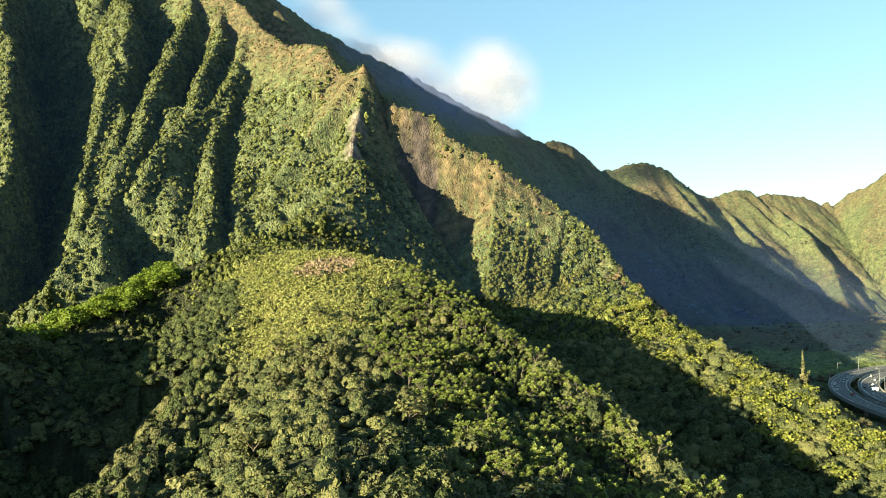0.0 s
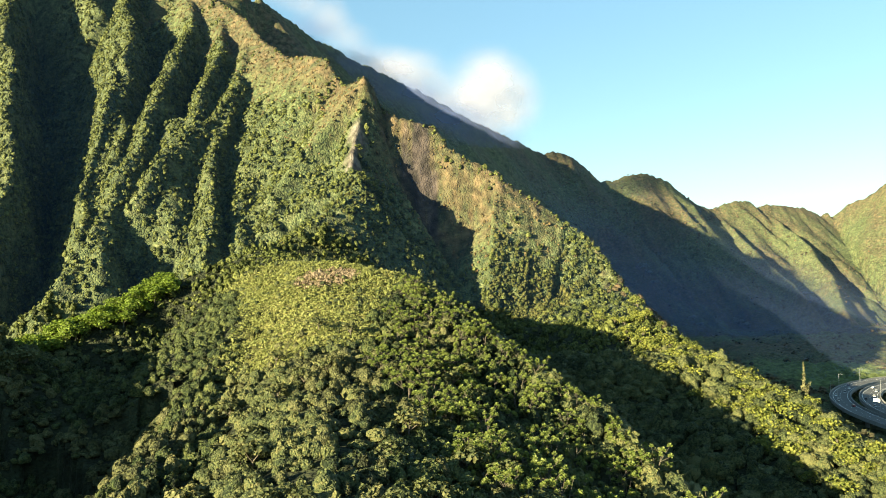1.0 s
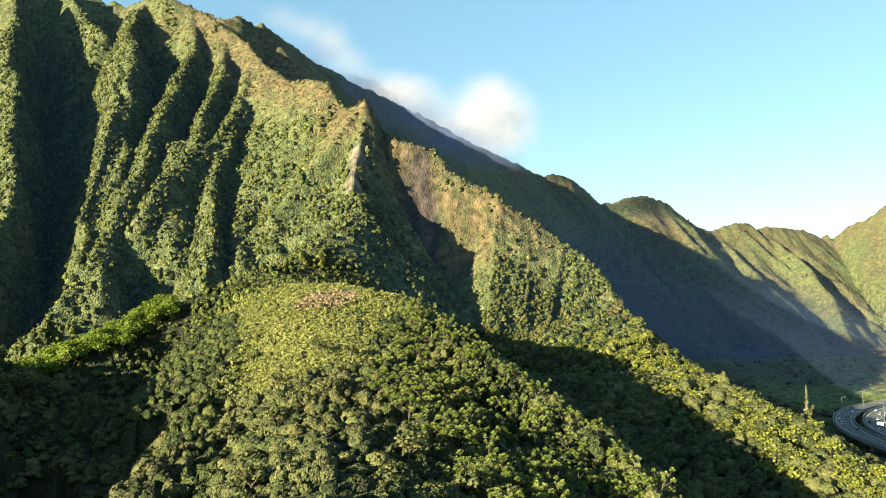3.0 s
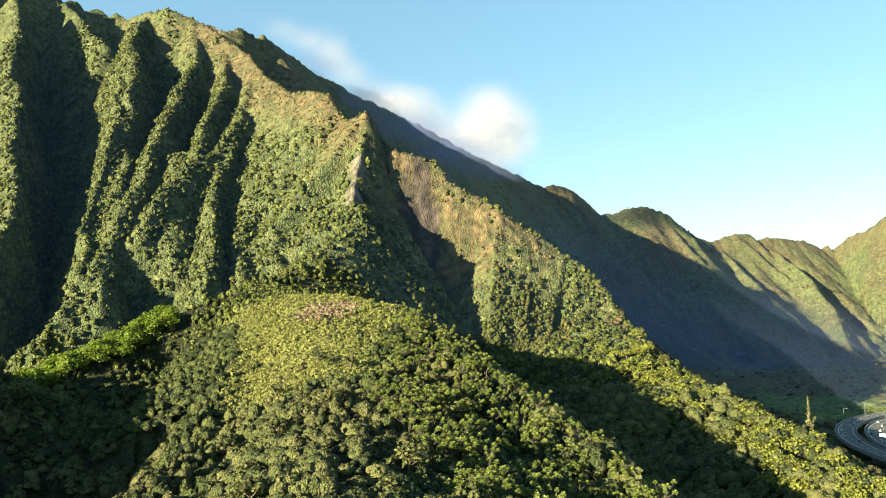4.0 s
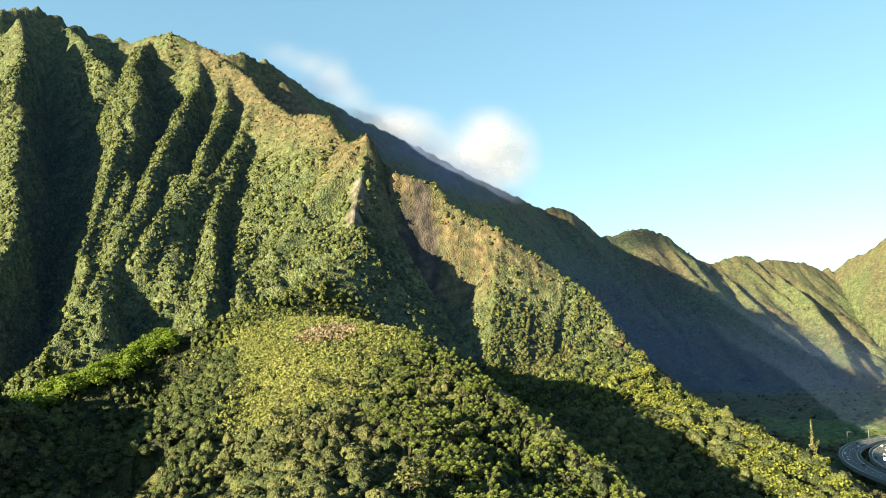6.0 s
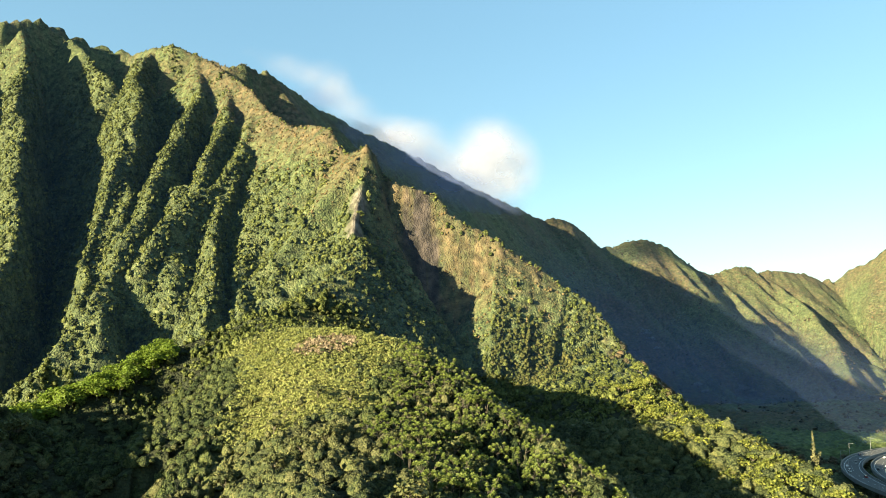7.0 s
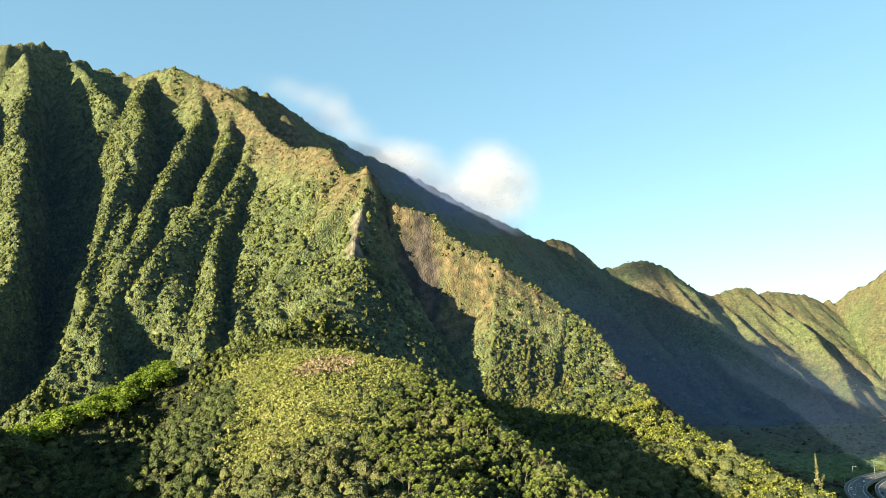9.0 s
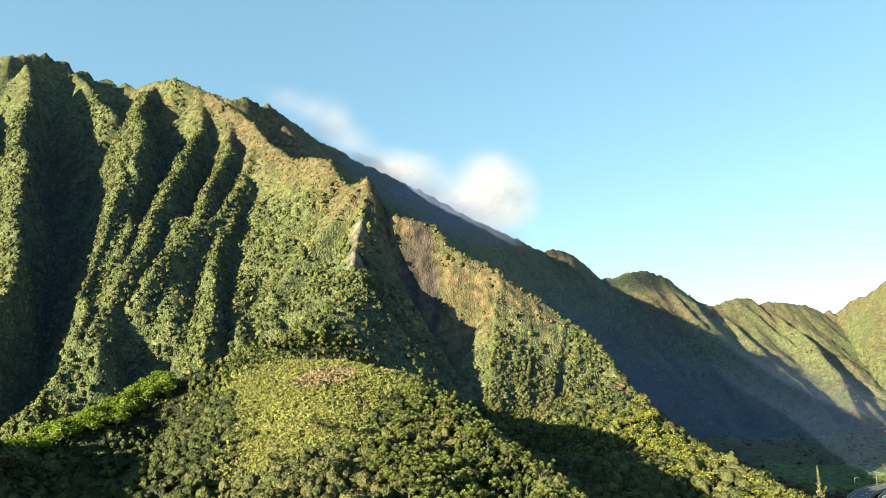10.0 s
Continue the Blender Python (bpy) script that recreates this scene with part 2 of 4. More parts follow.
# ---- materials ----
def material(name, colours, rough=0.8, scale=0.2, detail=6.0, bump=0.0, leaf=0.0, metal=0.0, cell=0.0):
    """A surface whose colour wanders between those given, at two scales, with fine relief."""
    m = bpy.data.materials.new(name)
    m.use_nodes = True
    n, l = m.node_tree.nodes, m.node_tree.links
    b = n["Principled BSDF"]
    place = n.new("ShaderNodeNewGeometry")
    big, small = n.new("ShaderNodeTexNoise"), n.new("ShaderNodeTexNoise")
    for node, sc in ((big, scale), (small, scale * 9)):
        node.inputs["Scale"].default_value, node.inputs["Detail"].default_value = sc, detail
        l.new(place.outputs["Position"], node.inputs["Vector"])
    mix = n.new("ShaderNodeMath")
    mix.operation = "MULTIPLY_ADD"
    l.new(small.outputs["Fac"], mix.inputs[0])
    mix.inputs[1].default_value = 0.5
    half = n.new("ShaderNodeMath")
    half.operation = "MULTIPLY_ADD"
    l.new(big.outputs["Fac"], half.inputs[0])
    half.inputs[1].default_value, half.inputs[2].default_value = 0.9, -0.2
    l.new(half.outputs[0], mix.inputs[2])
    value = mix.outputs[0]
    if leaf:
        tone = n.new("ShaderNodeAttribute")
        tone.attribute_name = "tone"
        add = n.new("ShaderNodeMath")
        add.operation = "MULTIPLY_ADD"
        l.new(tone.outputs["Fac"], add.inputs[0])
        add.inputs[1].default_value = 0.55
        isle = n.new("ShaderNodeMath")
        isle.operation = "MULTIPLY_ADD"
        l.new(place.outputs["Random Per Island"], isle.inputs[0])
        isle.inputs[1].default_value, isle.inputs[2].default_value = 0.3, -0.43
        both = n.new("ShaderNodeMath")
        both.operation = "ADD"
        l.new(isle.outputs[0], both.inputs[0])
        l.new(value, both.inputs[1])
        l.new(both.outputs[0], add.inputs[2])
        value = add.outputs[0]
    if cell:
        tuft = n.new("ShaderNodeTexVoronoi")
        tuft.inputs["Scale"].default_value, tuft.inputs["Randomness"].default_value = cell, 1.0
        wander, warp = n.new("ShaderNodeTexNoise"), n.new("ShaderNodeVectorMath")
        wander.inputs["Scale"].default_value, wander.inputs["Detail"].default_value = 1.6 * cell, 3
        l.new(place.outputs["Position"], wander.inputs["Vector"])
        warp.operation = "MULTIPLY_ADD"
        l.new(wander.outputs["Color"], warp.inputs[0])
        warp.inputs[1].default_value = (0.9 / cell, 0.9 / cell, 0.9 / cell)
        l.new(place.outputs["Position"], warp.inputs[2])
        l.new(warp.outputs[0], tuft.inputs["Vector"])
        part_of = n.new("ShaderNodeSeparateColor")
        l.new(tuft.outputs["Color"], part_of.inputs[0])
        spread = n.new("ShaderNodeMath")
        spread.operation = "MULTIPLY_ADD"
        l.new(part_of.outputs[0], spread.inputs[0])
        spread.inputs[1].default_value = 0.55
        shifted = n.new("ShaderNodeMath")
        shifted.operation = "SUBTRACT"
        l.new(value, shifted.inputs[0])
        shifted.inputs[1].default_value = 0.27
        l.new(shifted.outputs[0], spread.inputs[2])
        value = spread.outputs[0]
    ramp = n.new("ShaderNodeValToRGB")
    while len(ramp.color_ramp.elements) < len(colours):
        ramp.color_ramp.elements.new(0.5)
    for k, c in enumerate(colours):
        ramp.color_ramp.elements[k].position = 0.15 + 0.7 * k / max(1, len(colours) - 1)
        ramp.color_ramp.elements[k].color = (*c, 1)
    l.new(value, ramp.inputs[0])
    l.new(ramp.outputs[0], b.inputs["Base Color"])
    b.inputs["Roughness"].default_value, b.inputs["Metallic"].default_value = rough, metal
    b.inputs["Specular IOR Level"].default_value = 0.15 if leaf or cell else 0.4
    if bump:
        bp = n.new("ShaderNodeBump")
        bp.inputs["Strength"].default_value, bp.inputs["Distance"].default_value = 0.8, bump
        if cell:
            bp.invert = True
            bp.inputs["Strength"].default_value = 1.0
            l.new(tuft.outputs["Distance"], bp.inputs["Height"])
        else:
            l.new(small.outputs["Fac"], bp.inputs["Height"])
        l.new(bp.outputs[0], b.inputs["Normal"])
    if leaf:
        glow, mixer = n.new("ShaderNodeBsdfTranslucent"), n.new("ShaderNodeMixShader")
        l.new(ramp.outputs[0], glow.inputs["Color"])
        mixer.inputs[0].default_value = leaf
        l.new(b.outputs[0], mixer.inputs[1])
        l.new(glow.outputs[0], mixer.inputs[2])
        l.new(mixer.outputs[0], n["Material Output"].inputs["Surface"])
    return m


def ground_material():
    """Low growth over dark soil; where the land is dry, straw-coloured grass and rock show."""
    m = material("ground_cover", [(0.018, 0.028, 0.0146), (0.053, 0.071, 0.031), (0.085, 0.102, 0.043), (0.12, 0.128, 0.06)], 0.9, 0.06, 8, 1.5, cell=0.75)
    n, l = m.node_tree.nodes, m.node_tree.links
    b, ramp = n["Principled BSDF"], next(k for k in n if k.type == "VALTORGB")
    dry = n.new("ShaderNodeAttribute")
    dry.attribute_name = "dry"
    grain = n.new("ShaderNodeTexNoise")
    grain.inputs["Scale"].default_value, grain.inputs["Detail"].default_value = 0.09, 8
    geo = next(k for k in n if k.type == "NEW_GEOMETRY")
    hang = n.new("ShaderNodeVectorMath")
    hang.operation = "MULTIPLY"
    hang.inputs[1].default_value = (1.5, 1.5, 0.75)
    l.new(geo.outputs["Position"], hang.inputs[0])
    l.new(hang.outputs[0], grain.inputs["Vector"])
    straw = n.new("ShaderNodeValToRGB")
    for k, (p, c) in enumerate([(0.36, (0.028, 0.02, 0.016)), (0.64, (0.108, 0.079, 0.045))]):
        straw.color_ramp.elements[k].position, straw.color_ramp.elements[k].color = p, (*c, 1)
    l.new(grain.outputs["Fac"], straw.inputs[0])
    amount = n.new("ShaderNodeMath")
    amount.operation, amount.use_clamp = "MULTIPLY_ADD", True
    l.new(dry.outputs["Fac"], amount.inputs[0])
    amount.inputs[1].default_value = 1.3
    off = n.new("ShaderNodeMath")
    off.operation = "MULTIPLY_ADD"
    l.new(grain.outputs["Fac"], off.inputs[0])
    off.inputs[1].default_value, off.inputs[2].default_value = 1.6, -1.4
    l.new(off.outputs[0], amount.inputs[2])
    mix = n.new("ShaderNodeMix")
    mix.data_type = "RGBA"
    l.new(amount.outputs[0], mix.inputs["Factor"])
    l.new(ramp.outputs[0], mix.inputs["A"])
    l.new(straw.outputs[0], mix.inputs["B"])
    colour = mix.outputs["Result"]
    for name, tones in (("meadow", ((0.06, 0.085, 0.03), (0.115, 0.142, 0.047))), ("fern", ((0.0576, 0.064, 0.0192), (0.128, 0.122, 0.0384))), ("crag", ((0.06, 0.048, 0.042), (0.2, 0.18, 0.155))), ("rock", ((0.018, 0.015, 0.016), (0.06, 0.049, 0.048)))):
        mask, tint, over = n.new("ShaderNodeAttribute"), n.new("ShaderNodeValToRGB"), n.new("ShaderNodeMix")
        mask.attribute_name, over.data_type = name, "RGBA"
        for k in range(2):
            tint.color_ramp.elements[k].position, tint.color_ramp.elements[k].color = 0.3 + 0.4 * k, (*tones[k], 1)
        l.new(grain.outputs["Fac"], tint.inputs[0])
        l.new(mask.outputs["Fac"], over.inputs["Factor"])
        l.new(colour, over.inputs["A"])
        l.new(tint.outputs[0], over.inputs["B"])
        colour = over.outputs["Result"]
    # Near-black mixed into the ground colour stands for shade between the shrubs.
    gap_shade, under = n.new("ShaderNodeAttribute"), n.new("ShaderNodeMix")
    gap_shade.attribute_name, under.data_type = "gap_shade", "RGBA"
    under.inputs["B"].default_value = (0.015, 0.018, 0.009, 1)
    l.new(gap_shade.outputs["Fac"], under.inputs["Factor"])
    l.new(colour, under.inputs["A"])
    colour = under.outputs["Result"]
    bush, shade, near_bump = n.new("ShaderNodeTexNoise"), n.new("ShaderNodeMix"), next(k for k in n if k.type == "BUMP")
    bush.inputs["Scale"].default_value, bush.inputs["Detail"].default_value = 0.16, 5
    l.new(geo.outputs["Position"], bush.inputs["Vector"])
    tones = n.new("ShaderNodeValToRGB")
    for k, v in enumerate((0.55, 1.35)):
        tones.color_ramp.elements[k].position, tones.color_ramp.elements[k].color = 0.33 + 0.34 * k, (v, v, v, 1)
    l.new(bush.outputs["Fac"], tones.inputs[0])
    shade.data_type, shade.blend_type = "RGBA", "MULTIPLY"
    shade.inputs["Factor"].default_value = 1.0
    l.new(colour, shade.inputs["A"])
    l.new(tones.outputs[0], shade.inputs["B"])
    l.new(shade.outputs["Result"], b.inputs["Base Color"])
    lump = n.new("ShaderNodeBump")
    lump.inputs["Strength"].default_value, lump.inputs["Distance"].default_value = 0.6, 3.0
    l.new(bush.outputs["Fac"], lump.inputs["Height"])
    l.new(lump.outputs[0], near_bump.inputs["Normal"])
    worn = n.new("ShaderNodeMath")
    worn.operation, worn.use_clamp = "MULTIPLY_ADD", True
    worn.inputs[1].default_value, worn.inputs[2].default_value = -0.45, 1.0
    l.new(dry.outputs["Fac"], worn.inputs[0])
    l.new(worn.outputs[0], near_bump.inputs["Strength"])
    return m


GROUND = ground_material()
LUSH = material("lush_leaves", [(0.0207, 0.0304, 0.0161), (0.0625, 0.0804, 0.0343), (0.113, 0.127, 0.0518), (0.172, 0.168, 0.0688)], 0.55, 0.05, 4, 0.6, 0.25, cell=2.6)
WOODS = material("cliff_leaves", [(0.0167, 0.0247, 0.00786), (0.0522, 0.0675, 0.0171), (0.0872, 0.1, 0.0269), (0.15, 0.165, 0.05)], 0.55, 0.05, 4, 0.9, 0.25, cell=0.95)
SCRUB = material("dry_scrub_leaves", [(0.0352, 0.0305, 0.0151), (0.0899, 0.0712, 0.0316), (0.144, 0.107, 0.0495), (0.2, 0.139, 0.0678)], 0.7, 0.05, 4, 0.8, 0.2, cell=1.0)
FAR_LEAVES = material("far_leaves", [(0.0154, 0.0168, 0.0118), (0.0431, 0.0403, 0.0226), (0.0832, 0.0655, 0.0341), (0.12, 0.0808, 0.0452)], 0.7, 0.02, 4, 1.6, 0.2, cell=0.35)


# ---- the ground: one sheet, finer before the mountain, out to the horizon ----
def mesh_object(name, verts, faces, mat, smooth=False):
    me = bpy.data.meshes.new(name)
    k = faces.shape[1]
    me.vertices.add(len(verts))
    me.vertices.foreach_set("co", np.ascontiguousarray(verts, dtype=np.float32).ravel())
    me.loops.add(faces.size)
    me.loops.foreach_set("vertex_index", np.ascontiguousarray(faces, dtype=np.int32).ravel())
    me.polygons.add(len(faces))
    me.polygons.foreach_set("loop_start", np.arange(0, faces.size, k, dtype=np.int32))
    me.polygons.foreach_set("use_smooth", np.full(len(faces), smooth))
    me.update(calc_edges=True)
    me.materials.append(mat)
    return new(name, me)


def build_ground():
    fine, coarse = radians(37), 90
    angles = np.concatenate([np.linspace(-fine, fine, 460), np.linspace(fine, 2 * math.pi - fine, coarse + 2)[1:-1]])
    steps = [(12, 80, 10), (80, 380, 80), (380, 780, 180), (780, 1120, 85), (1120, 2950, 150), (2950, 4700, 10)]
    radii = np.concatenate([np.linspace(p, q, n, endpoint=False) for p, q, n in steps])
    aa, rr = np.meshgrid(angles, radii)
    x, y = (np.sin(aa) * rr).ravel(), (np.cos(aa) * rr).ravel()
    z, dry = land(x, y)[:2]
    n, m = len(angles), len(radii)
    i, j = np.meshgrid(np.arange(m - 1), np.arange(n), indexing="ij")
    k = (j + 1) % n
    faces = np.stack([i * n + j, i * n + k, (i + 1) * n + k, (i + 1) * n + j], -1).reshape(-1, 4)[:, ::-1]
    dry = np.maximum(dry, behind_front(x, y) * np.clip(1.35 * fbm(x / 110, y / 110, 55), 0, 1))
    ob = mesh_object("ground", np.stack([x, y, z], 1), faces, GROUND, True)
    ob.data.attributes.new("dry", "FLOAT", "POINT").data.foreach_set("value", dry.astype(np.float32))
    for name, zone in (("fern", mound_zone), ("meadow", meadow_zone), ("crag", crag_zone), ("rock", rock_zone), ("gap_shade", gap_shade_zone)):
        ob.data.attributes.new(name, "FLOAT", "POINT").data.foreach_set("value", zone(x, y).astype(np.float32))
    hub = bmesh.new()
    hub.from_mesh(ob.data)
    hub.verts.ensure_lookup_table()
    hub.faces.new([hub.verts[q] for q in range(n)][::-1])
    hub.to_mesh(ob.data)
    hub.free()
    return tagged(ob, "steep green mountain land with fluted cliffs and valleys", "ground", kind="structure")


build_ground()


# ---- building helpers ----
def part(name, bm, mat, parent, label=""):
    me = bpy.data.meshes.new(name)
    bm.to_mesh(me)
    bm.free()
    me.materials.append(mat)
    ob = new(name, me)
    ob.parent = parent
    if label:
        ob["label"] = label
    return ob


def thing(name, m, label, category, group="", kind=""):
    ob = new(name)
    ob.matrix_world = m
    return tagged(ob, label, category, group, kind)


def box(bm, x0, y0, z0, x1, y1, z1, bevel=0.0):
    made = bmesh.ops.create_cube(bm, size=1, matrix=Matrix.LocRotScale(((x0 + x1) / 2, (y0 + y1) / 2, (z0 + z1) / 2), None, (abs(x1 - x0), abs(y1 - y0), abs(z1 - z0))))
    if bevel:
        edges = list({e for v in made["verts"] for e in v.link_edges})
        bmesh.ops.bevel(bm, geom=edges, offset=bevel, segments=2, affect="EDGES")


# ---- growth ----
rng = np.random.default_rng(7)


def crown(leaves, size, spread=0.45, low=-0.25):
    """One crown of leaf blades on a lumpy dome of radius 1: points (leaves, 4, 3)."""
    d = rng.normal(size=(leaves, 3))
    d /= np.linalg.norm(d, axis=1)[:, None]
    d[:, 2] = np.where(d[:, 2] < low, -d[:, 2], d[:, 2])
    lump = 0.72 + 0.42 * rng.random(leaves)
    return blades(d * lump[:, None] * np.array([1, 1, 0.85]), d, size, spread)


def blades(centre, out, size, spread):
    """Leaf sprays at the centres, facing outwards more or less: points (n, 4, 3)."""
    count = len(centre)
    n = out + spread * rng.normal(size=(count, 3))
    n /= np.linalg.norm(n, axis=1)[:, None]
    u = np.cross(n, rng.normal(size=(count, 3)))
    u /= np.linalg.norm(u, axis=1)[:, None]
    v = np.cross(n, u)
    s = size * (0.6 + 0.8 * rng.random((count, 1)))
    return np.stack([centre - u * s, centre + v * s * 0.75 + n * 0.12 * s, centre + u * s, centre - v * s * 0.75 + n * 0.12 * s], 1)


SIDES = 6


def dome(levels):
    """A billowing crown of radius 1, open below, swollen round several boughs: its points, ring by ring, and the top."""
    boughs = rng.normal(size=(7, 3)) + np.array((0, 0, 0.5))
    boughs /= np.linalg.norm(boughs, axis=1)[:, None]
    swell = 0.2 + 0.25 * rng.random(7)
    rings = []
    for h in np.linspace(-0.5, 1.25, levels):
        a = 2 * math.pi * (np.arange(SIDES) + 0.5 * rng.random(SIDES) + 0.5 * (len(rings) % 2)) / SIDES
        rings.append(np.stack([np.cos(a) * math.cos(h), np.sin(a) * math.cos(h), np.full(SIDES, math.sin(h))], 1))
    d = np.concatenate(rings + [np.array([[0.0, 0.0, 1.0]])])
    near = np.exp(-((d[:, None] - boughs[None]) ** 2).sum(-1) / 0.22)
    r = 0.66 + (near * swell).max(1) + 0.05 * rng.normal(size=len(d))
    return d * r[:, None] * np.array((0.8 + 0.35 * rng.random(), 0.8 + 0.35 * rng.random(), 0.9))


def dome_faces(levels):
    """The faces between the rings of a dome, and the fan that closes its top, two sides at a time."""
    faces = [[p * SIDES + k, p * SIDES + (k + 1) % SIDES, (p + 1) * SIDES + (k + 1) % SIDES, (p + 1) * SIDES + k] for p in range(levels - 1) for k in range(SIDES)]
    top, last = levels * SIDES, (levels - 1) * SIDES
    faces += [[last + k, last + (k + 1) % SIDES, last + (k + 2) % SIDES, top] for k in range(0, SIDES, 2)]
    return np.array(faces)


def lie(x, y):
    """Height of the land and its upward normal."""
    z = land(x, y)[0]
    gx, gy = (land(x + 3, y)[0] - z) / 3, (land(x, y + 3)[0] - z) / 3
    n = np.stack([-gx, -gy, np.ones(x.shape)], 1)
    steep = np.linalg.norm(n, axis=1)
    return z, n / steep[:, None], steep


def scatter(name, mat, x, y, radius, leaves, leaf_size, label, category, squash=0.9, levels=4, spread=0.6, dense=0.52):
    """Clumps of growth on the slopes that look to the south valley, thicker on steep ground: billowing crowns with leaf sprays standing off them."""
    z, n, steep = lie(x, y)
    valley_side = (n[:, 0] * x + n[:, 1] * y) / np.hypot(x, y) < 0.3
    keep = valley_side & (rng.random(len(x)) < np.clip(steep / 2.2, dense, 1))
    x, y, z, n, radius = x[keep], y[keep], z[keep], n[keep], radius[keep]
    count = len(x)
    own = dome_faces(levels) if levels else np.zeros((0, 4), int)
    body = []
    for _ in range(16):
        if levels:
            core = dome(levels)
            face = own[rng.integers(0, len(own), leaves)]
            weight = rng.dirichlet((1, 1, 1, 1), leaves)
            spot = (core[face] * weight[..., None]).sum(1)
            out = spot / np.linalg.norm(spot, axis=1)[:, None]
            body.append(np.concatenate([core, blades(spot * (1.0 + 0.12 * rng.random((leaves, 1))), out, leaf_size, spread).reshape(-1, 3)]))
        else:
            body.append(crown(leaves, leaf_size, spread).reshape(-1, 3))
    first = len(body[0]) - 4 * leaves
    own = np.concatenate([own, first + np.arange(4 * leaves).reshape(-1, 4)])
    pick, turn = rng.integers(0, len(body), count), rng.random(count) * 2 * math.pi
    c, s = np.cos(turn), np.sin(turn)
    pts = np.stack(body)[pick]
    away = (0.25 - 0.15 * np.clip(1.4 * (1 - n[:, 2]), 0, 1)) * radius
    px = (pts[..., 0] * c[:, None] - pts[..., 1] * s[:, None]) * radius[:, None] + (x + n[:, 0] * away)[:, None]
    py = (pts[..., 0] * s[:, None] + pts[..., 1] * c[:, None]) * radius[:, None] + (y + n[:, 1] * away)[:, None]
    tall = squash * (0.7 + 0.8 * rng.random(count) ** 1.5)
    pz = pts[..., 2] * (tall * radius)[:, None] + (z + n[:, 2] * away)[:, None]
    verts = np.stack([px, py, pz], -1).reshape(-1, 3)
    faces = (own[None] + len(body[0]) * np.arange(count)[:, None, None]).reshape(-1, 4)
    ob = mesh_object(name, verts, faces, mat)
    ob.data.polygons.foreach_set("use_smooth", np.tile(np.arange(len(own)) < len(own) - leaves, count))
    shade = rng.random(count) * 0.5 + 0.3 * vnoise(x / 25, y / 25, 77) + 0.2 * vnoise(x / 9, y / 9, 78)
    tone = np.repeat(shade, len(body[0]))
    ob.data.attributes.new("tone", "FLOAT", "POINT").data.foreach_set("value", tone.astype(np.float32))
    return tagged(ob, label, category, kind="stuff")


def spots(count, r0, r1, a0, a1):
    """Places spread over a sector of the land, as dense far off as near by."""
    r = np.sqrt(r0 ** 2 + (r1 ** 2 - r0 ** 2) * rng.random(count))
    a = np.radians(a0 + (a1 - a0) * rng.random(count))
    return r * np.sin(a), r * np.cos(a)


ROAD_X, ROAD_Y, ROAD_Z = 580.0, 417.0, 10.0       # the highway bends about this point


def off_road(x, y, margin=4):
    d = np.hypot(x - ROAD_X, y - ROAD_Y)
    return (d < 271 - margin) | (d > 309 + margin)


# Naturally dark growth too, but the hollow's and flank's shade is coloured in.
SHADY = material("shade_darkened_leaves", [(0.0123, 0.0213, 0.00935), (0.0338, 0.0482, 0.019), (0.0715, 0.0909, 0.0326), (0.125, 0.138, 0.0474)], 0.5, 0.05, 4, 0.6, 0.2, cell=2.6)
OLIVE = material("olive_brown_leaves", [(0.0218, 0.0264, 0.0132), (0.0624, 0.0694, 0.0305), (0.104, 0.109, 0.0458), (0.148, 0.143, 0.066)], 0.65, 0.05, 4, 0.6, 0.2, cell=2.6)
x, y = spots(20500, 100, 380, -35, 35)
open_top = mound_zone(x, y) > 0.25 + 1.0 * rng.random(len(x))
x, y = x[~open_top], y[~open_top]
size = 1.1 + 2.5 * rng.random(len(x)) ** 2.2
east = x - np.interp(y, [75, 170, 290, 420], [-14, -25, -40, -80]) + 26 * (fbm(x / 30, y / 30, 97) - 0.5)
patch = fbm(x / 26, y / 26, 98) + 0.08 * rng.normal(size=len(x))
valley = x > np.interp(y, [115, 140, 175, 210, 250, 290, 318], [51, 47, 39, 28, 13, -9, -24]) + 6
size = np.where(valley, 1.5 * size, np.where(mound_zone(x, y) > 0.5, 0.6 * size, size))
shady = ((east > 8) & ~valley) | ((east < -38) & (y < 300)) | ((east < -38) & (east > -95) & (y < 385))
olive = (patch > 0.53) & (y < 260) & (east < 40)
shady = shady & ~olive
olive = olive & ~valley
green = ~shady & ~olive
scatter("shrub_canopy", LUSH, x[green], y[green], size[green], 25, 0.2, "dense yellow-green shrubs and low trees on the hillside", "shrubs", 0.9, 4, 0.45, 0.68)
scatter("shrub_canopy", SHADY, x[shady], y[shady], size[shady], 25, 0.2, "dark glossy green undergrowth, its colour deepened for shade in hollows and on flanks", "shrubs", 0.9, 4, 0.45, 0.68)
scatter("shrub_canopy", OLIVE, x[olive], y[olive], size[olive], 34, 0.2, "olive-brown shrubs in patches on the mound", "shrubs", 0.9, 4, 0.45, 0.68)
x, y = spots(92000, 380, 1100, -35, 33)
keep = ~behind_front(x, y) & (crag_zone(x, y) + rock_zone(x, y) < 0.4)
x, y = x[keep], y[keep]
dry = land(x, y)[1] * (2.6 * fbm(x / 26, y / 26, 93) - 0.25) > 0.3 + 0.25 * rng.random(len(x))
scatter("forest_canopy", WOODS, x[~dry], y[~dry], 0.9 + 2.6 * rng.random((~dry).sum()) ** 2.2, 9, 0.42, "green forest clinging to fluted cliffs", "forest", 0.95, 3, 0.4, 0.6)
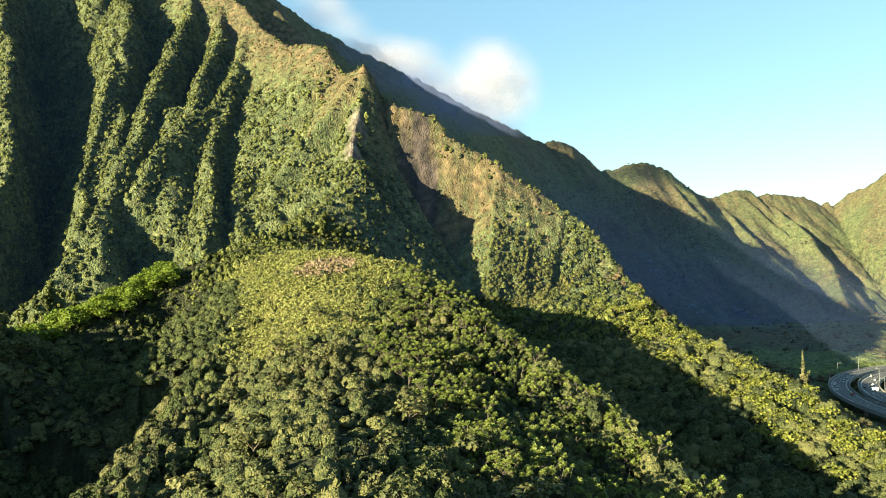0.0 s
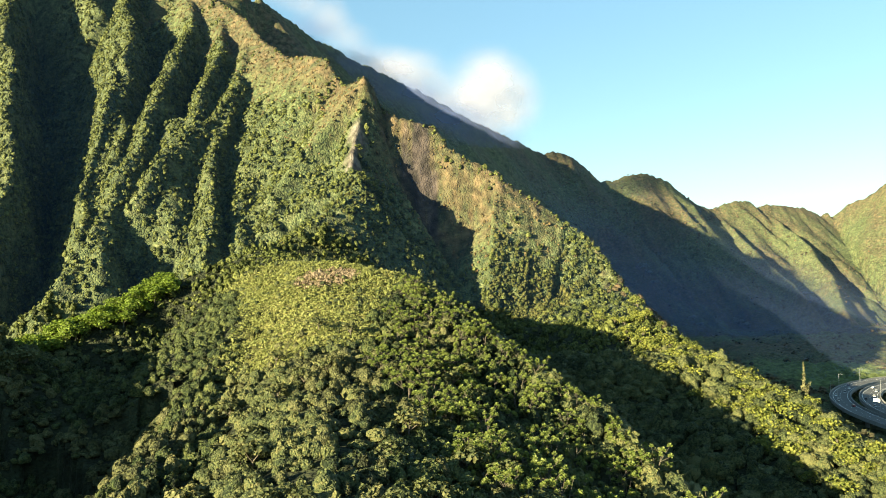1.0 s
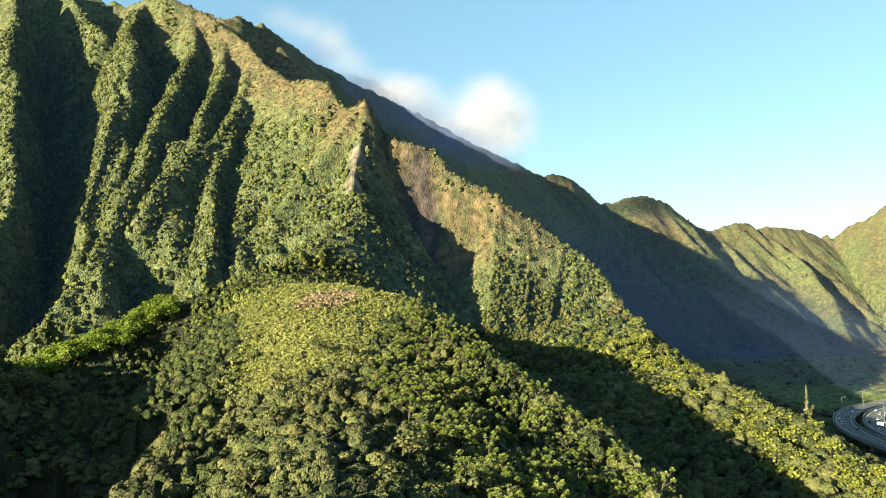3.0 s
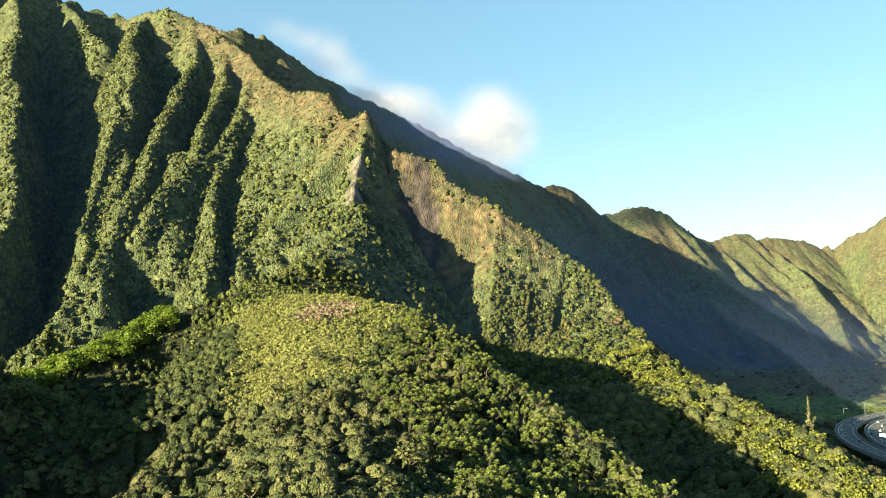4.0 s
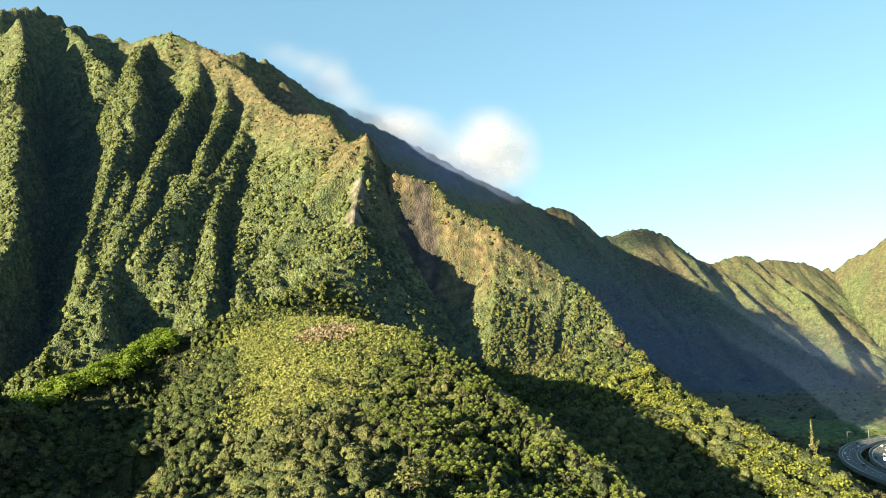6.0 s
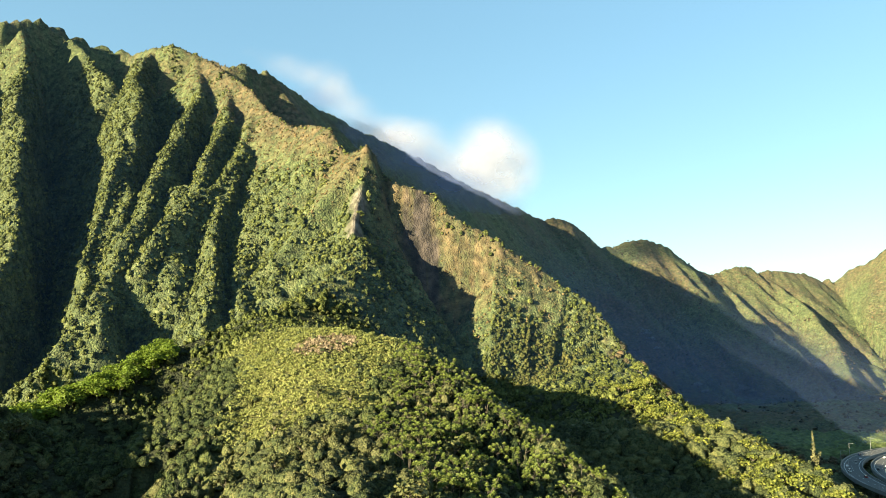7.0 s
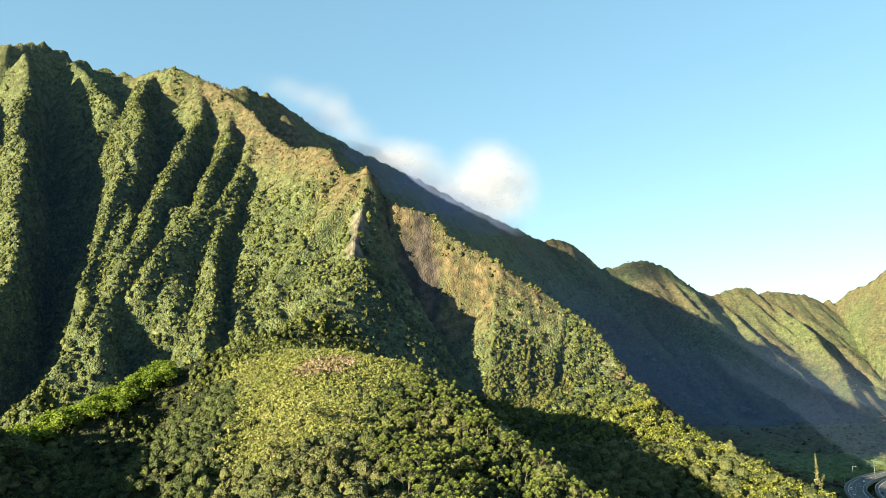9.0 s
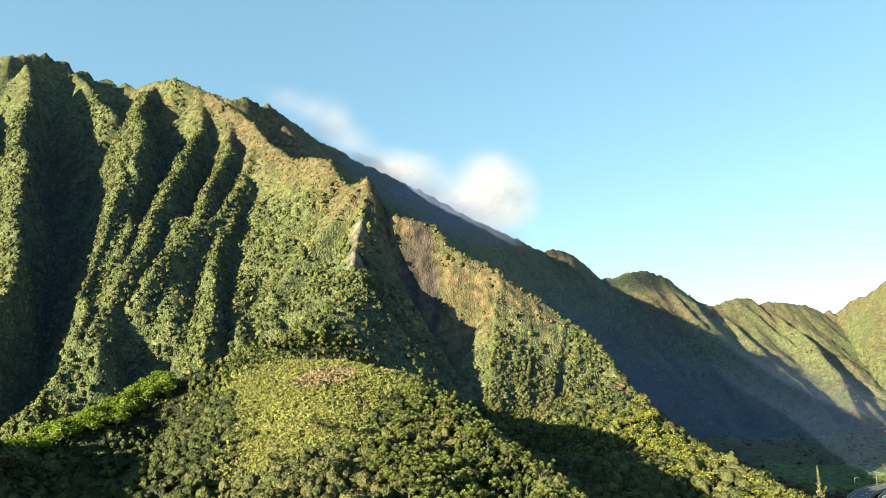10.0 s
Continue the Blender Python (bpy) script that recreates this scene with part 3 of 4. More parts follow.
scatter("dry_scrub", SCRUB, x[dry], y[dry], 0.5 + 1.3 * rng.random(dry.sum()) ** 2.5, 4, 0.42, "olive and straw-coloured scrub along the dry ridge", "scrub", 0.9, 3)
where = []
for name, count in (("front_ridge_middle", 260), ("knob", 110), ("peak_back", 40), ("front_ridge_upper", 160)):
    crest = next(r[7] for r in RIDGES if r[0] == name)
    t, at = 1 - rng.random(count) ** 1.5, np.linspace(0, 1, len(crest))
    x = np.interp(t, at, [p[0] for p in crest]) + 3 * rng.normal(size=count)
    where.append((x, np.interp(t, at, [p[1] for p in crest]) + 7 * rng.random(count) - 4))
x, y = np.concatenate([w[0] for w in where]), np.concatenate([w[1] for w in where])
scatter("crest_bushes", WOODS, x, y, 0.8 + 2.2 * rng.random(len(x)) ** 2.2, 12, 0.3, "green bushes lining the sharp ridge crest", "shrubs")
x, y = spots(6000, 1000, 2600, 8, 34)
grove = fbm(x / 60, y / 60, 94) + 0.1 * rng.normal(size=len(x))
keep = behind_front(x, y) & (grove > 0.47)
x, y = x[keep], y[keep]
scatter("far_woods", FAR_LEAVES, x, y, 2.0 + 3.0 * rng.random(len(x)) ** 2, 5, 0.4, "distant trees dotting the far mountain slopes", "forest", 0.8, 3)
x, y = spots(6500, 280, 1000, -5, 35)
grove = fbm(x / 120, y / 120, 99) + np.clip((900 - np.hypot(x, y)) / 900, 0, 1)
keep = behind_front(x, y) & off_road(x, y) & (grove > 0.42) & (meadow_zone(x, y) < 0.9 * rng.random(len(x)) + 0.08)
x, y = x[keep], y[keep]
scatter("far_woods", FAR_LEAVES, x, y, 2.5 + (1 + np.hypot(x, y) / 500) * (0.4 + rng.random(len(x))), 4, 0.4, "distant woods on the shaded valley slopes", "forest", 0.7, 3)


# ---- low ferns and grass over the mound's top ----
FERN = material("fern_and_grass", [(0.105, 0.118, 0.0384), (0.135, 0.148, 0.0461), (0.155, 0.166, 0.0538), (0.185, 0.182, 0.0704)], 0.65, 0.06, 5, 0, 0.25)
BARE = material("bare_brown_growth", [(0.101, 0.0764, 0.0523), (0.175, 0.135, 0.0911), (0.276, 0.221, 0.158)], 0.85, 0.15, 5, 0, 0.1)
spine = next(r[7] for r in RIDGES if r[0] == "mound_spine")
shoulder = next(r[7] for r in RIDGES if r[0] == "mound_shoulder")
spur = next(r[7] for r in RIDGES if r[0] == "bright_spur")


def beside(line, first, last, count, left, right):
    """Places beside a crest line between two shares of its length: left and right are metres off it."""
    at = np.linspace(0, 1, len(line))
    t = first + (last - first) * rng.random(count)
    off = -left + (left + right) * rng.random(count)
    cx, cy = np.interp(t, at, [p[0] for p in line]), np.interp(t, at, [p[1] for p in line])
    dx = np.interp(t + 0.02, at, [p[0] for p in line]) - np.interp(t - 0.02, at, [p[0] for p in line])
    dy = np.interp(t + 0.02, at, [p[1] for p in line]) - np.interp(t - 0.02, at, [p[1] for p in line])
    d = np.hypot(dx, dy)
    return cx + off * dy / d, cy - off * dx / d


x, y = beside(spine, 0.38, 1.0, 22000, 50, 36)
keep = (mound_zone(x, y) > 0.2 + 0.5 * rng.random(len(x))) & (np.hypot((x + 52) / 15, (y - 314) / 12) > 0.75 + 0.35 * rng.random(len(x)))
x, y = x[keep], y[keep]
scatter("fern_cover", FERN, x, y, 0.5 + 0.8 * rng.random(len(x)), 11, 0.34, "yellow-green ferns and tall grass on the mound", "ferns", 0.9, 0, 0.3)
r, a = np.sqrt(rng.random(1300)), 2 * math.pi * rng.random(1300)
x, y = -52 + 15 * r * np.cos(a), 314 + 12 * r * np.sin(a)
scatter("withered_patch", BARE, x, y, 0.5 + 0.6 * rng.random(len(x)), 9, 0.42, "bare brown withered patch on the mound's brow", "scrub", 0.9, 0, 0.35)


# ---- single trees ----
BARK = material("pale_bark", [(0.0448, 0.0384, 0.0288), (0.0832, 0.0704, 0.0544), (0.128, 0.112, 0.0896)], 0.9, 0.8, 5, 0.02)
ROSETTE = material("glossy_rosette_leaves", [(0.0657, 0.0929, 0.0263), (0.126, 0.16, 0.042), (0.184, 0.223, 0.0629), (0.236, 0.267, 0.0944)], 0.4, 0.08, 3, 0, 0.42)
ROUND = material("round_crown_leaves", [(0.023, 0.0314, 0.0155), (0.0554, 0.0668, 0.027), (0.0989, 0.101, 0.0389), (0.143, 0.132, 0.0582)], 0.6, 0.08, 4, 0, 0.2)
CROWN = material("sunny_broad_leaves", [(0.0482, 0.0629, 0.0158), (0.0998, 0.121, 0.0273), (0.159, 0.173, 0.0376), (0.217, 0.217, 0.051)], 0.55, 0.08, 4, 0.4, 0.3, cell=1.5)
BRIGHT = material("pale_fresh_leaves", [(0.0627, 0.0987, 0.0136), (0.104, 0.151, 0.0196), (0.152, 0.198, 0.0302)], 0.5, 0.08, 4, 0, 0.35)
NEEDLES = material("grey_green_needles", [(0.0453, 0.0503, 0.0243), (0.0899, 0.0924, 0.0429), (0.14, 0.129, 0.0644)], 0.7, 0.2, 4, 0, 0.15)


def limb(bm, a, b, r0, r1, sides=6):
    a, b = Vector(a), Vector(b)
    turn = (b - a).to_track_quat("Z", "Y").to_matrix().to_4x4()
    bmesh.ops.create_cone(bm, cap_ends=True, segments=sides, radius1=r0, radius2=r1, depth=(b - a).length, matrix=Matrix.Translation((a + b) / 2) @ turn)


def leaf_part(name, quads, mat, parent, label=""):
    verts = quads.reshape(-1, 3)
    ob = mesh_object(name, verts, np.arange(len(verts)).reshape(-1, 4), mat)
    tone = np.repeat(rng.random(len(quads)) * 0.4 + 0.3, 4)
    ob.data.attributes.new("tone", "FLOAT", "POINT").data.foreach_set("value", tone.astype(np.float32))
    ob.parent = parent
    if label:
        ob["label"] = label


def rosette_tree(height, heads, label):
    """Several bare leaning stems, each ending in whorls of long drooping leaves."""
    tree = thing("rosette_tree", Matrix(), label, "tree", "rosette trees on the mound")
    bm = bmesh.new()
    quads = []
    for k in range(3):
        a = 2.1 * k + rng.random()
        foot = (0.3 * math.cos(a), 0.3 * math.sin(a), -0.6)
        fork = (0.9 * math.cos(a), 0.9 * math.sin(a), height * 0.55)
        limb(bm, foot, fork, 0.11, 0.07)
        for q in range(heads // 3):
            b = a + rng.normal() * 1.1
            reach = 0.7 + 1.9 * rng.random()
            tip = np.array((fork[0] + reach * math.cos(b), fork[1] + reach * math.sin(b), height * (0.55 + 0.6 * rng.random())))
            limb(bm, fork, tip, 0.045, 0.03, 4)
            size = 0.6 + 0.3 * rng.random()
            for w in range(15):
                c = 2 * math.pi * w / 5 + rng.random() * 0.5 + 0.4 * (w // 5)
                out = np.array((math.cos(c), math.sin(c), 0))
                side = np.array((-math.sin(c), math.cos(c), 0)) * size * 0.42
                lift = (0.75, 0.4, -0.05)[w // 5] + 0.25 * rng.random()
                end = tip + out * size * (0.55, 0.9, 1.0)[w // 5] + np.array((0, 0, size * (lift - 0.2)))
                bend = tip + out * size * (0.3, 0.55, 0.6)[w // 5] + np.array((0, 0, size * lift))
                quads.append([tip, bend + side, end, bend - side])
    part("trunk", bm, BARK, tree)
    leaf_part("crown", np.array(quads), ROSETTE, tree)
    return tree


def round_tree(radius, height, mat, leaves, name, label, group, flat=0.85, leaf=0.16, lumps=7):
    """A short trunk with limbs and a crown of several leafy clumps."""
    tree = thing(name, Matrix(), label, "tree", group)
    bm = bmesh.new()
    fork = Vector((0, 0, height * 0.45))
    limb(bm, (0, 0, -1.0), fork, 0.09 * radius, 0.06 * radius)
    quads = []
    for k in range(lumps):
        a = 2.4 * k + rng.random()
        d = radius * (0.15 if k == 0 else 0.45 + 0.3 * rng.random())
        c = np.array((d * math.cos(a), d * math.sin(a), height + radius * flat * (0.25 if k == 0 else 0.25 * rng.normal() - 0.1)))
        limb(bm, fork, c, 0.05 * radius, 0.02 * radius, 5)
        r = radius * (0.42 + 0.22 * rng.random())
        quads.append(crown(leaves // lumps, leaf * radius / r, 0.5, -0.4) * r * np.array((1, 1, flat)) + c)
    part("trunk", bm, BARK, tree)
    leaf_part("crown", np.concatenate(quads), mat, tree)
    return tree


def plant(kinds, x, y, low, high):
    """Sets copies of the kinds on the land."""
    z = land(x, y)[0]
    for k in range(len(x)):
        kind = kinds[k % len(kinds)]
        m = pose(x[k], y[k], z[k], 5 * rng.normal(), 5 * rng.normal(), 360 * rng.random())
        size = low + (high - low) * rng.random()
        if k < len(kinds):
            kind.matrix_world = m
            kind.scale = (size, size, size)
        else:
            copy_thing(kind, m)


kinds = [rosette_tree(3.4 + 0.5 * k, 12, "slender tree with glossy yellow-green leaf rosettes on bare stems") for k in range(5)]
x, y = beside(shoulder, 0.1, 0.95, 270, 4, 52)
keep = mound_zone(x, y) < 0.2
x, y = x[keep], y[keep]
plant(kinds, x, y, 0.9, 1.2)
kinds = [round_tree(2.2 + 0.3 * k, 3.0 + 0.2 * k, ROUND, 260, "tree", "dark olive-green round-crowned tree on the wooded mound", "round trees on the mound") for k in range(5)]
x, y = beside(spine, 0.02, 0.5, 48, 36, 40)
plant(kinds, x, y, 0.9, 1.25)
kinds = [round_tree(4.4 + 0.5 * k, 4.2, BRIGHT, 640, "tree", "broad tree with fresh bright green leaves on the spur", "bright trees on the spur", 0.75, 0.11, 9) for k in range(3)]
x, y = beside(spur, 0.34, 0.92, 64, 12, 9)
plant(kinds, x, y, 0.9, 1.15)


kinds = [round_tree(2.4 + 0.4 * k, 3.4 + 0.5 * k, CROWN, 260, "tree", "green tree catching sun in the hollow below the peak", "trees below the peak", 0.95, 0.15, 7) for k in range(4)]
x, y = beside(next(r[7] for r in RIDGES if r[0] == "peak_edge"), 0.45, 0.98, 20, 24, 1)
plant(kinds, x, y, 0.9, 1.2)
kinds = [round_tree(2.8 + 0.5 * k, 4.0, ROUND, 320, "tree", "dim olive-green tree on the western shoulder's slope", "trees on the western shoulder", 0.9, 0.14, 7) for k in range(3)]
x, y = beside(next(r[7] for r in RIDGES if r[0] == "west_shoulder"), 0.1, 1.0, 40, 14, 26)
plant(kinds, x, y, 0.9, 1.2)
kinds = [round_tree(2.6 + 0.4 * k, 2.6, CROWN, 330, "tree", "yellow-green broad-crowned tree on the sunlit low ridge", "trees on the low ridge", 0.85, 0.13, 8) for k in range(5)]
low_ridge = next(r[7] for r in RIDGES if r[0] == "front_ridge_lower")
x, y = beside(low_ridge, 0.05, 0.97, 110, 5, 34)
plant(kinds, x, y, 0.9, 1.3)
middle = next(r[7] for r in RIDGES if r[0] == "front_ridge_middle")
groves = [beside(middle, 0.0, 1.0, 1600, -40, 118), beside(middle, 0.55, 1.0, 200, 2, 60), beside(next(r[7] for r in RIDGES if r[0] == "saddle_spur"), 0.0, 0.8, 170, 34, 10)]
x, y = np.concatenate([g[0] for g in groves]), np.concatenate([g[1] for g in groves])
FLANK = material("olive_crown_leaves", [(0.027, 0.0334, 0.0103), (0.0612, 0.0678, 0.0201), (0.09, 0.0924, 0.0279), (0.126, 0.118, 0.0369)], 0.6, 0.06, 4, 0.5, 0.25, cell=1.6)
scatter("ridge_trees", FLANK, x, y, 0.7 + 2.0 * rng.random(len(x)) ** 1.8, 18, 0.3, "olive-green trees on the flank of the dry ridge and the saddle", "trees", 1.05, 4, 0.7, 1.0)
PALE = material("silvery_leaves", [(0.13, 0.15, 0.12), (0.154, 0.173, 0.134), (0.218, 0.23, 0.179)], 0.6, 0.1, 4, 0, 0.3)
kinds = [round_tree(7.0 + 1.5 * k, 6.5, PALE, 300, "tree", "pale silvery-leaved tree standing out of the shaded valley woods", "pale trees in the valley", 0.7, 0.14, 8) for k in range(3)]
x = np.array([494.0, 497.0, 489.0, 546.0, 560.0, 701.0, 716.0, 1022.0, 1010.0, 995.0, 985.0])
y = np.array([1671.0, 1640.0, 1690.0, 1527.0, 1518.0, 1661.0, 1650.0, 1960.0, 1894.0, 1806.0, 1780.0])
plant(kinds, x, y, 0.9, 1.2)


def columnar_tree(m):
    tree = thing("cypress", m, "tall narrow grey-green conifer above the ridge trees", "tree")
    bm = bmesh.new()
    limb(bm, (0, 0, -1), (0.2, 0, 19), 0.3, 0.04)
    limb(bm, (0.1, 0, 5), (3.0, 0.6, 10.5), 0.12, 0.03)
    part("trunk", bm, BARK, tree)
    quads = []
    for h in np.linspace(2, 18.6, 26):
        w = 1.35 * (1 - h / 21) ** 0.8 * (0.75 + 0.5 * rng.random())
        quads.append(crown(16, 0.45, 0.6) * np.array((w, w, 0.8)) + np.array((0.1, 0, h)))
    for t in np.linspace(0.1, 1, 9):
        quads.append(crown(16, 0.45, 0.6) * np.array((0.9, 0.9, 0.8)) * (1.2 - 0.6 * t) + np.array((0.1 + 2.9 * t, 0.6 * t, 5 + 5.6 * t)))
    leaf_part("crown", np.concatenate(quads), NEEDLES, tree)


x, y = np.array([152.0]), np.array([296.0])
columnar_tree(Matrix.Translation((x[0], y[0], float(land(x, y)[0][0]))))


# ---- cloud on the crest ----
def cloud_material(name, colour):
    m = bpy.data.materials.new(name)
    m.use_nodes = True
    n, l = m.node_tree.nodes, m.node_tree.links
    n.remove(n["Principled BSDF"])
    thick, clear = n.new("ShaderNodeAttribute"), n.new("ShaderNodeBsdfTransparent")
    thick.attribute_name = "thick"
    white, through_light, body, mixer = n.new("ShaderNodeBsdfDiffuse"), n.new("ShaderNodeBsdfTranslucent"), n.new("ShaderNodeMixShader"), n.new("ShaderNodeMixShader")
    white.inputs[0].default_value = through_light.inputs[0].default_value = (*colour, 1)
    body.inputs[0].default_value = 0.35
    l.new(white.outputs[0], body.inputs[1])
    l.new(through_light.outputs[0], body.inputs[2])
    l.new(thick.outputs["Fac"], mixer.inputs[0])
    l.new(clear.outputs[0], mixer.inputs[1])
    l.new(body.outputs[0], mixer.inputs[2])
    l.new(mixer.outputs[0], n["Material Output"].inputs["Surface"])
    return m


VAPOUR = cloud_material("cloud_vapour", (0.325, 0.33, 0.42))
THIN = cloud_material("thin_mist", (0.13, 0.17, 0.34))


def build_cloud(y0, y1, puffs, seed, label, mat):
    """A bank of vapour between two depths, billowing towards the valley; puffs: centre, height, half width and height, density."""
    u, v = np.meshgrid(np.linspace(-520, 520, 140), np.linspace(340, 960, 100))
    thick = np.zeros(u.shape)
    for cx, cz, rx, rz, amount in puffs:
        thick = thick + amount * np.exp(-1.5 * (((u - cx) / rx) ** 2 + ((v - cz) / rz) ** 2))
    ragged = 0.65 * fbm(u / 95 + seed, v / 65, 60 + seed, 5) + 0.35 * fbm(u / 34 + seed, v / 30, 64 + seed, 4)
    thick = 1 - np.exp(-1.5 * np.clip(thick * (2.4 * ragged - 0.2) - 0.03, 0, None))
    puff = 7 * fbm(u / 120 + seed, v / 120, 80 + seed, 2) * thick
    x, y, z = u.ravel(), (y0 + (y1 - y0) * (u + 520) / 1040 - puff).ravel(), v.ravel()
    n, m = u.shape[1], u.shape[0]
    i, j = np.meshgrid(np.arange(m - 1), np.arange(n - 1), indexing="ij")
    faces = np.stack([i * n + j, i * n + j + 1, (i + 1) * n + j + 1, (i + 1) * n + j], -1).reshape(-1, 4)
    ob = mesh_object("cloud", np.stack([x, y, z], 1), faces, mat, True)
    ob.data.attributes.new("thick", "FLOAT", "POINT").data.foreach_set("value", thick.ravel().astype(np.float32))
    return tagged(ob, label, "cloud", kind="structure")


# the bank behind the crest, in two layers, and the thin mist that spills before it
BANK = [
    (129, 639, 80, 74, 0.4), (177, 594, 65, 65, 0.32), (79, 589, 63, 63, 0.29), (140, 544, 88, 48, 0.29), (-57, 639, 65, 65, 0.24), (-116, 665, 48, 48, 0.15), (1, 570, 78, 51, 0.37), (-285, 798, 54, 60, 0.15), (-355, 818, 54, 43, 0.12), (-423, 844, 51, 34, 0.11), (-239, 733, 65, 51, 0.14), (-495, 866, 51, 23, 0.04), (-153, 654, 78, 46, 0.31), (84, 514, 78, 34, 0.14),
]
MIST = [
    (-135, 462, 63, 27, 0.56), (-55, 425, 72, 28, 0.7), (19, 387, 72, 28, 0.7), (81, 356, 54, 22, 0.56), (-212, 515, 45, 22, 0.34),
]
build_cloud(1700, 1800, BANK, 1, "white morning cloud rising behind the mountain crest", VAPOUR)
build_cloud(1670, 1760, BANK, 2, "white morning cloud rising behind the mountain crest", VAPOUR)
build_cloud(1010, 1290, MIST, 3, "thin bluish mist spilling over the mountain crest", THIN)


def build_haze_sheet(mat, y, lean, tip, x0, x1, z0, z1, amount, seed, shaded=False):
    """A tinted see-through sheet standing in for airlight, which leans with the slopes and fades out at its edges;
    where shaded, it thins along the far slope's shadow edge.
    """
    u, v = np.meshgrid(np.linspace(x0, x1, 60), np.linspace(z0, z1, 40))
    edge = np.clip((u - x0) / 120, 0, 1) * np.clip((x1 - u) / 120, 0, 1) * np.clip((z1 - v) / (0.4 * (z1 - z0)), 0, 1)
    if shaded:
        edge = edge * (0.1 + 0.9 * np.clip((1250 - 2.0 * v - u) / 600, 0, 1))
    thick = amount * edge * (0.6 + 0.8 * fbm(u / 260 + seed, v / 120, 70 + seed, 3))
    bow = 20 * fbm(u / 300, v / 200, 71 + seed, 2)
    i, j = np.meshgrid(np.arange(39), np.arange(59), indexing="ij")
    faces = np.stack([i * 60 + j, i * 60 + j + 1, (i + 1) * 60 + j + 1, (i + 1) * 60 + j], -1).reshape(-1, 4)
    ob = mesh_object("haze", np.stack([u.ravel(), (y + lean * u + tip * v + bow).ravel(), v.ravel()], 1), faces, mat, True)
    ob.data.attributes.new("thick", "FLOAT", "POINT").data.foreach_set("value", thick.ravel().astype(np.float32))
    return tagged(ob, "blue-tinted see-through sheet standing in for distance haze and blue shade", "haze", kind="structure")


# Added tinted sheets imitate distance haze and turn the shaded slopes blue.
HAZE = cloud_material("haze_tint_sheet", (0.085, 0.13, 0.29))
BLUE = cloud_material("shade_blue_sheet", (0.03, 0.1, 0.34))
build_haze_sheet(HAZE, 1270, 0.25, 0.9, 60, 1500, -60, 470, 0.3, 1, True)
build_haze_sheet(HAZE, 1230, 1.0, 0.0, -300, 60, 150, 420, 0.16, 4)
build_haze_sheet(HAZE, 660, 0.25, 0.2, 170, 1000, -30, 130, 0.1, 2)
build_haze_sheet(BLUE, 450, 0.0, 0.0, -480, 330, 60, 620, 0.012, 5)


# ---- highway on its viaduct ----
def arc_solid(r0, r1, z0, z1, a0, a1, steps):
    """A bent bar with the highway's curve."""
    bm = bmesh.new()
    rings = []
    for k in range(steps + 1):
        a = radians(a0 + (a1 - a0) * k / steps)
        c, s = math.cos(a), math.sin(a)
        rings.append([bm.verts.new((ROAD_X + r * c, ROAD_Y + r * s, z)) for r, z in ((r0, z0), (r1, z0), (r1, z1), (r0, z1))])
    for p, q in zip(rings, rings[1:]):
        for k in range(4):
            bm.faces.new((p[k], p[(k + 1) % 4], q[(k + 1) % 4], q[k]))
    bm.faces.new(rings[0][::-1])
    bm.faces.new(rings[-1])
    bmesh.ops.recalc_face_normals(bm, faces=bm.faces)
    return bm


ASPHALT = material("asphalt", [(0.045, 0.047, 0.05), (0.06, 0.062, 0.065), (0.08, 0.08, 0.082)], 0.9, 0.3, 6, 0.02)
CONCRETE = material("concrete", [(0.13, 0.13, 0.125), (0.18, 0.18, 0.175), (0.24, 0.24, 0.23)], 0.85, 0.4, 6, 0.02)
LINE = material("road_paint", [(0.6, 0.6, 0.58), (0.75, 0.75, 0.72)], 0.7, 2.0)
STEEL = material("galvanised_steel", [(0.16, 0.17, 0.18), (0.24, 0.25, 0.26)], 0.6, 3.0, 4, 0, 0, 0.3)
SIGN_WHITE = material("sign_sheet", [(0.75, 0.76, 0.78), (0.82, 0.83, 0.84)], 0.5, 2.0)
GLASS = material("car_glass", [(0.02, 0.025, 0.03), (0.03, 0.035, 0.04)], 0.1, 3.0)
RUBBER = material("tyre_rubber", [(0.02, 0.02, 0.02), (0.03, 0.03, 0.03)], 0.9, 5.0)
A0, A1 = 95, 235
